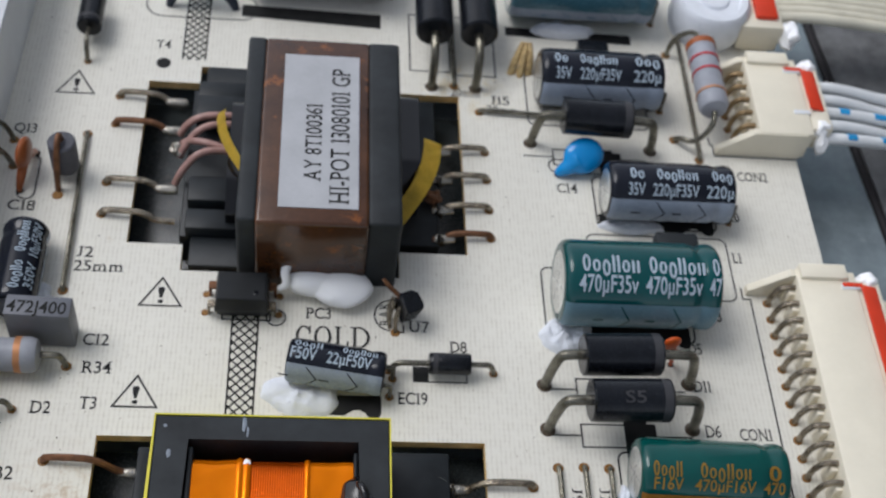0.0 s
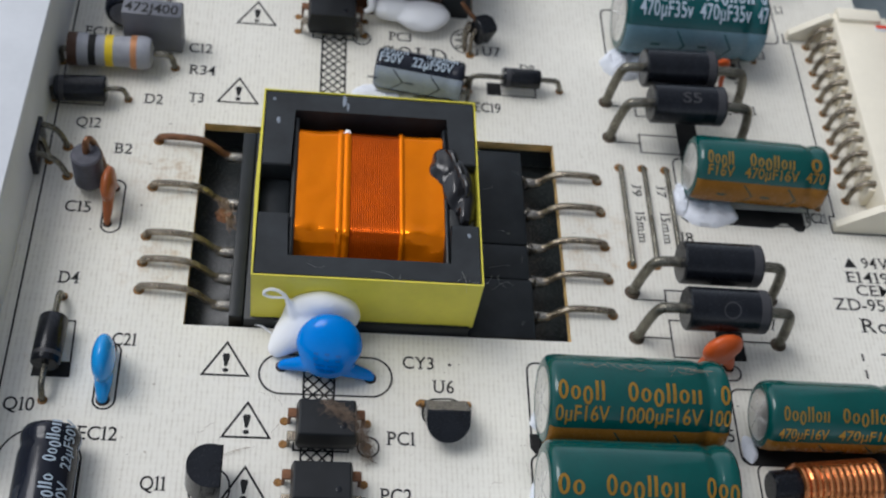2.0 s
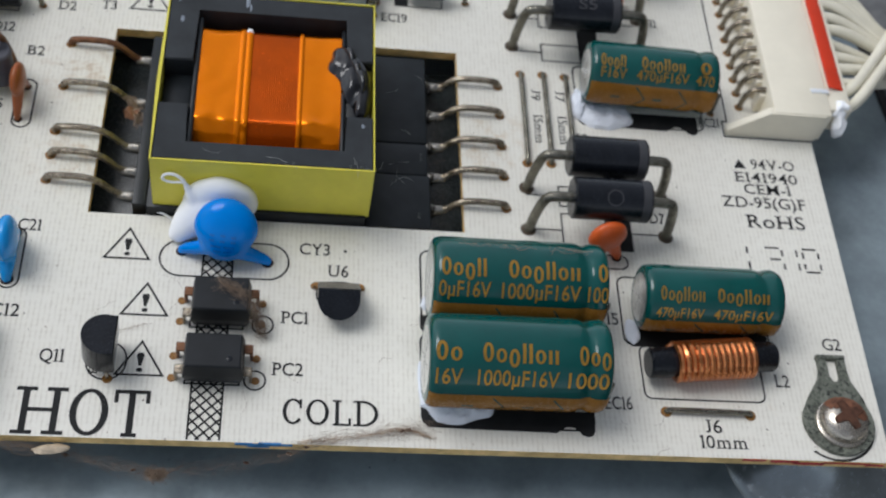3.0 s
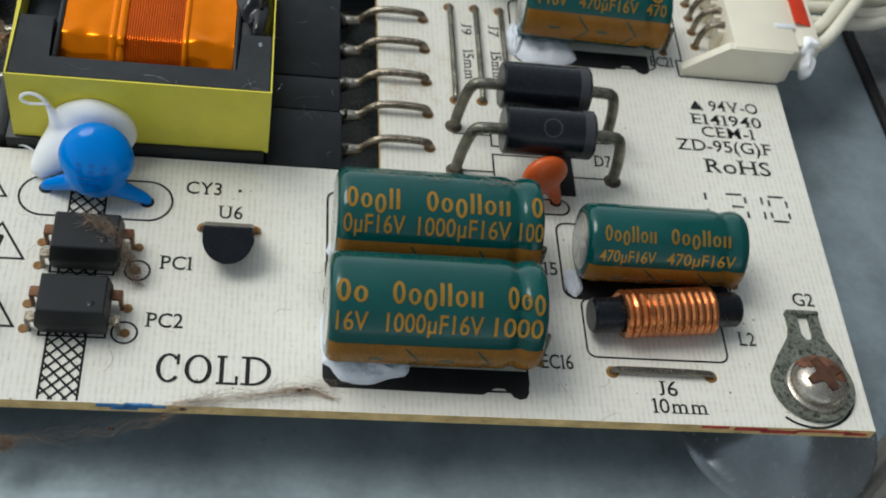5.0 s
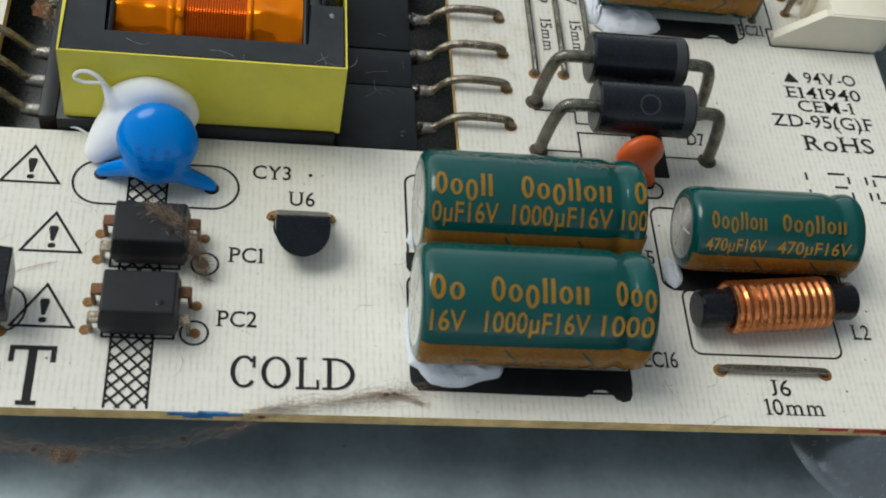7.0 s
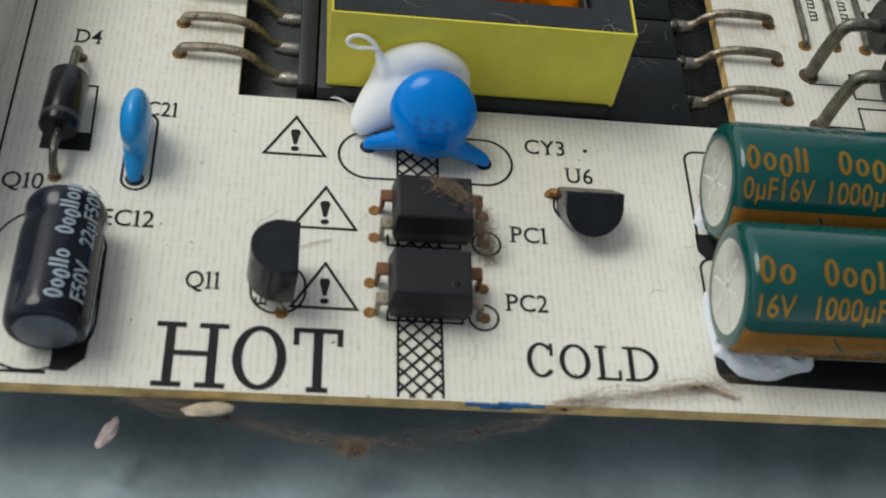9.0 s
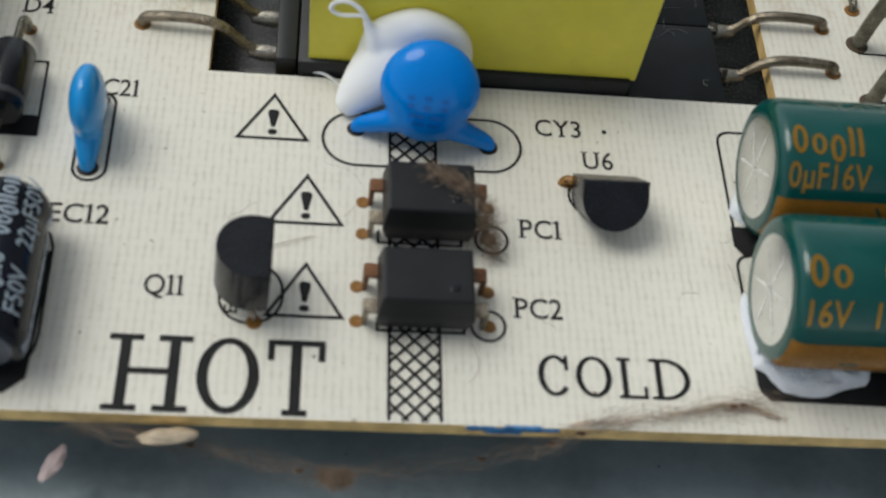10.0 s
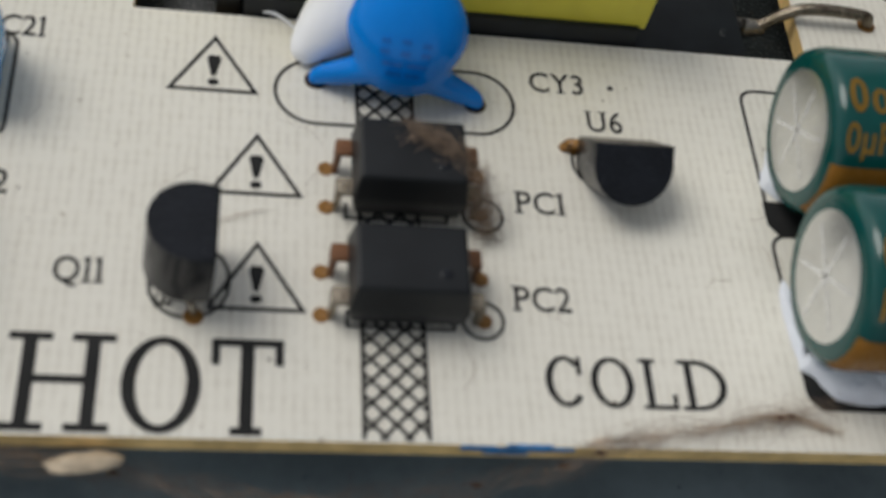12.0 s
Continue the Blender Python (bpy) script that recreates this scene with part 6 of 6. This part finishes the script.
part("insert", rbox(-0.12, 0.22, -0.34, 0.66, 0.49, 0.58, 0.03), RED, far_plug, "bright red insert")
part("glue_dab", ball(0.42, -0.45, 0.30, 0.16, 0.20, 0.2, lump=0.4, seed=9), SILICONE, far_plug)
for k in range(5):
    cable([(4.30, 9.65 + 0.14 * k, 0.35), (5.0, 9.70 + 0.14 * k, 0.35), (7.5, 9.78 + 0.16 * k, 0.0), (14, 10.2 + 0.2 * k, -0.8)], 0.085, CREAM_WIRE, "cream insulated wire leaving the far plug")
small_chip = thing("choke_coil", "dark grey square inductor tucked behind the teal capacitor", "inductor", 2.02, 5.18, 0)
part("body", rbox(-0.28, 0.28, -0.15, 0.12, 0.01, 0.55, 0.04), FERRITE, small_chip)


# ---- screw lug at the corner ----
def screw_lug():
    t = thing("screw_lug", "galvanised earthing lug with a rusted cross-head screw", "screw", 3.645, -2.80, 0)
    R = 0.42
    o = [(0.115, 0.84), (0.215, 0.84), (0.215, 0.66), (0.23, 0.52), (0.34, 0.28)]
    o = [(x + 0.02, y) for x, y in o] + [(R * math.cos(radians(a)), R * math.sin(radians(a)) * 0.98) for a in range(28, -209, -14)]
    o += [(-0.28, 0.34), (-0.13, 0.56), (-0.10, 0.68), (-0.10, 0.84), (0.005, 0.84), (0.005, 0.58), (0.04, 0.51), (0.095, 0.51), (0.135, 0.58)]
    bm = prism(o, 0.006, 0.06)
    part("lug", bm, LUG, t, "grey galvanised tag")
    part("fold", rbox(-0.105, 0.24, 0.81, 0.86, -0.02, 0.075, 0.01), LUG, t)
    part("washer", lathe([(0.06, 0.001), (0.06, 0.31), (0.085, 0.305), (0.10, 0.28), (0.10, 0.001)], 40, "z", (0.02, -0.03, 0)), SCREW, t)
    head = part("screw_head", lathe([(0.09, 0.275), (0.14, 0.28), (0.20, 0.25), (0.25, 0.185), (0.275, 0.10), (0.28, 0.001)], 40, "z", (0.02, -0.02, 0)), SCREW, t, "rusted domed screw head")
    dome = lathe([(0.10, 0.283), (0.14, 0.286), (0.17, 0.272), (0.20, 0.256), (0.23, 0.220), (0.256, 0.189), (0.27, 0.14), (0.279, 0.10), (0.284, 0.04)], 48, "z", (0.02, -0.02, 0))
    clean = [v for v in dome.verts if v.co.y < -0.02 - 0.30 * v.co.x + 0.16 * noise.noise(v.co * 9)]
    bmesh.ops.delete(dome, geom=clean, context="VERTS")
    part("rust_patch", dome, RUST_BLOOM, head, "brown rust over half of the head")
    star = []
    for k in range(4):
        c, n = math.cos(radians(25 + 90 * k)), math.sin(radians(25 + 90 * k))
        star += [(0.02 + u * c - v * n, -0.02 + u * n + v * c) for u, v in ((0.06, -0.06), (0.18, -0.035), (0.18, 0.035))]
    bm = prism(star, 0.18, 0.290)
    part("cross_slot", bm, RUST, head, "rust-filled cross slot")


screw_lug()


# ---- dust, fibres and husks ----
def fibres(name, path, count, spread, r, label, seed, span_len=0.5, m=None):
    rnd = random.Random(seed)
    path = soften_path(path, 3)
    bm = bmesh.new()
    for _ in range(count):
        k = rnd.randrange(len(path) - 1)
        p = path[k]
        d = (path[min(k + 2, len(path) - 1)] - path[max(0, k - 2)]).normalized()
        l = span_len * (0.3 + rnd.random())
        jit = lambda s: Vector((rnd.gauss(0, s), rnd.gauss(0, s), abs(rnd.gauss(0, s * 0.5))))
        pts = [p - d * l / 2 + jit(spread), p - d * l / 6 + jit(spread), p + d * l / 6 + jit(spread), p + d * l / 2 + jit(spread)]
        tube(pts, r * (0.6 + rnd.random()), 3, bm, 1)
    return tagged(link(name, bm, m or DUST, None, label), category="dust", kind="stuff")


DUST_PATH = [Vector(p) for p in ((-5.43, -3.33, -0.10), (-5.02, -3.34, -0.20), (-4.55, -3.38, -0.33), (-3.97, -3.48, -0.40), (-3.19, -3.40, -0.36), (-2.46, -3.31, -0.12), (-2.24, -3.25, 0.01), (-1.63, -3.135, 0.03), (-1.15, -3.06, 0.03))]
fibres("dust_strand", DUST_PATH, 330, 0.060, 0.0007, "brown dust strand hanging along the board's edge", 3)
fibres("dust_clump", [DUST_PATH[3], DUST_PATH[3] + Vector((0.06, -0.02, 0)), DUST_PATH[3] + Vector((0.12, 0, 0))], 300, 0.042, 0.0011, "brown clump of dust on the strand", 4, 0.10)
fibres("dust_clump", [(-2.40, -3.26, 0.02), (-1.95, -3.20, 0.03), (-1.60, -3.13, 0.03), (-1.38, -3.08, 0.03), (-1.22, -3.09, 0.02), (-1.05, -3.14, 0.01)], 150, 0.020, 0.0012, "matted dust lying on the board's edge", 5, 0.18, DUST_PALE)
bm = bmesh.new()
for i, (k, f) in enumerate(((1, 0.4), (2, 0.7), (4, 0.3), (4, 0.9), (5, 0.5), (7, 0.6), (7, 0.75))):
    p = DUST_PATH[k].lerp(DUST_PATH[k + 1] if k + 1 < len(DUST_PATH) else DUST_PATH[k], f)
    ball(p.x, p.y, p.z + 0.01, 0.030, 0.014, 0.013, bm, 10, 6, 0.8, i)
tagged(link("dust_knots", bm, RUST, None, "small dark brown knots in the dust strand"), category="dust", kind="stuff")
fibres("dust_clump", [(-3.30, -1.60, 0.42), (-3.12, -1.70, 0.41), (-2.98, -1.80, 0.34), (-2.93, -1.90, 0.18), (-2.90, -1.97, 0.06)], 210, 0.052, 0.0012, "matted dust caught on the coupler", 6, 0.22)
fibres("dust_strand", [(-0.7, -1.26, 0.99), (0.0, -1.28, 0.99), (0.6, -1.30, 0.99)], 16, 0.03, 0.0018, "fine hairs on the green capacitor", 7, 0.25)
fibres("dust_clump", [(-4.62, 1.2, 0.02), (-4.55, 1.0, 0.0)], 60, 0.05, 0.005, "dust by the transformer's legs", 9, 0.2)
fibres("dust_strand", [(-4.3, -1.95, 0.01), (-4.0, -1.85, 0.01), (-3.85, -1.6, 0.01)], 4, 0.012, 0.0015, "fine hair lying on the board", 10, 0.4)
tagged(link("husk", turned(ball(0, 0, 0, 0.18, 0.055, 0.04, lump=0.35, seed=2), pose(-4.96, -3.36, -0.11, 0, 0, 8)), HUSK, None, "pale seed husk caught under the board's edge"), category="husk")
tagged(link("husk", turned(ball(0, 0, 0, 0.125, 0.05, 0.03, lump=0.4, seed=5), pose(-5.68, -3.44, -0.38, 0, 0, 62)), PINK_HUSK, None, "pinkish husk hanging in the dust"), category="husk")


def loose_hairs(name, area, z, count, r, m, label, seed):
    """Single curled hairs strewn over a flat area (x0, x1, y0, y1)."""
    rnd = random.Random(seed)
    bm = bmesh.new()
    for _ in range(count):
        p, t = Vector((rnd.uniform(*area[:2]), rnd.uniform(*area[2:]), z)), rnd.uniform(0, 6.28)
        pts, step = [p], rnd.uniform(0.03, 0.09)
        for _ in range(4):
            t += rnd.uniform(-0.9, 0.9)
            pts.append(pts[-1] + Vector((math.cos(t) * step, math.sin(t) * step, rnd.uniform(-0.002, 0.003))))
        tube(pts, r * rnd.uniform(0.7, 1.3), 3, bm, 2)
    return tagged(link(name, bm, m, None, label), category="dust", kind="stuff")


PALE_HAIR = mat("pale_hair", (0.50, 0.49, 0.47), 0.7, var=0.2, size=0.1)
BROWN_HAIR = mat("brown_hair", (0.24, 0.19, 0.15), 0.8, var=0.3, size=0.1)
loose_hairs("hairs", (-6.2, 4.0, -3.2, -0.9), 0.004, 22, 0.0013, BROWN_HAIR, "fine brown hairs lying on the board", 21)
loose_hairs("hairs", (-4.15, -1.8, -0.32, -0.12), 0.992, 7, 0.0009, PALE_HAIR, "fine pale hairs on the ferrite frame", 22)
loose_hairs("hairs", (-1.68, -1.05, -0.3, 2.2), -0.024, 9, 0.0010, PALE_HAIR, "fine pale hairs on the black bobbin", 23)
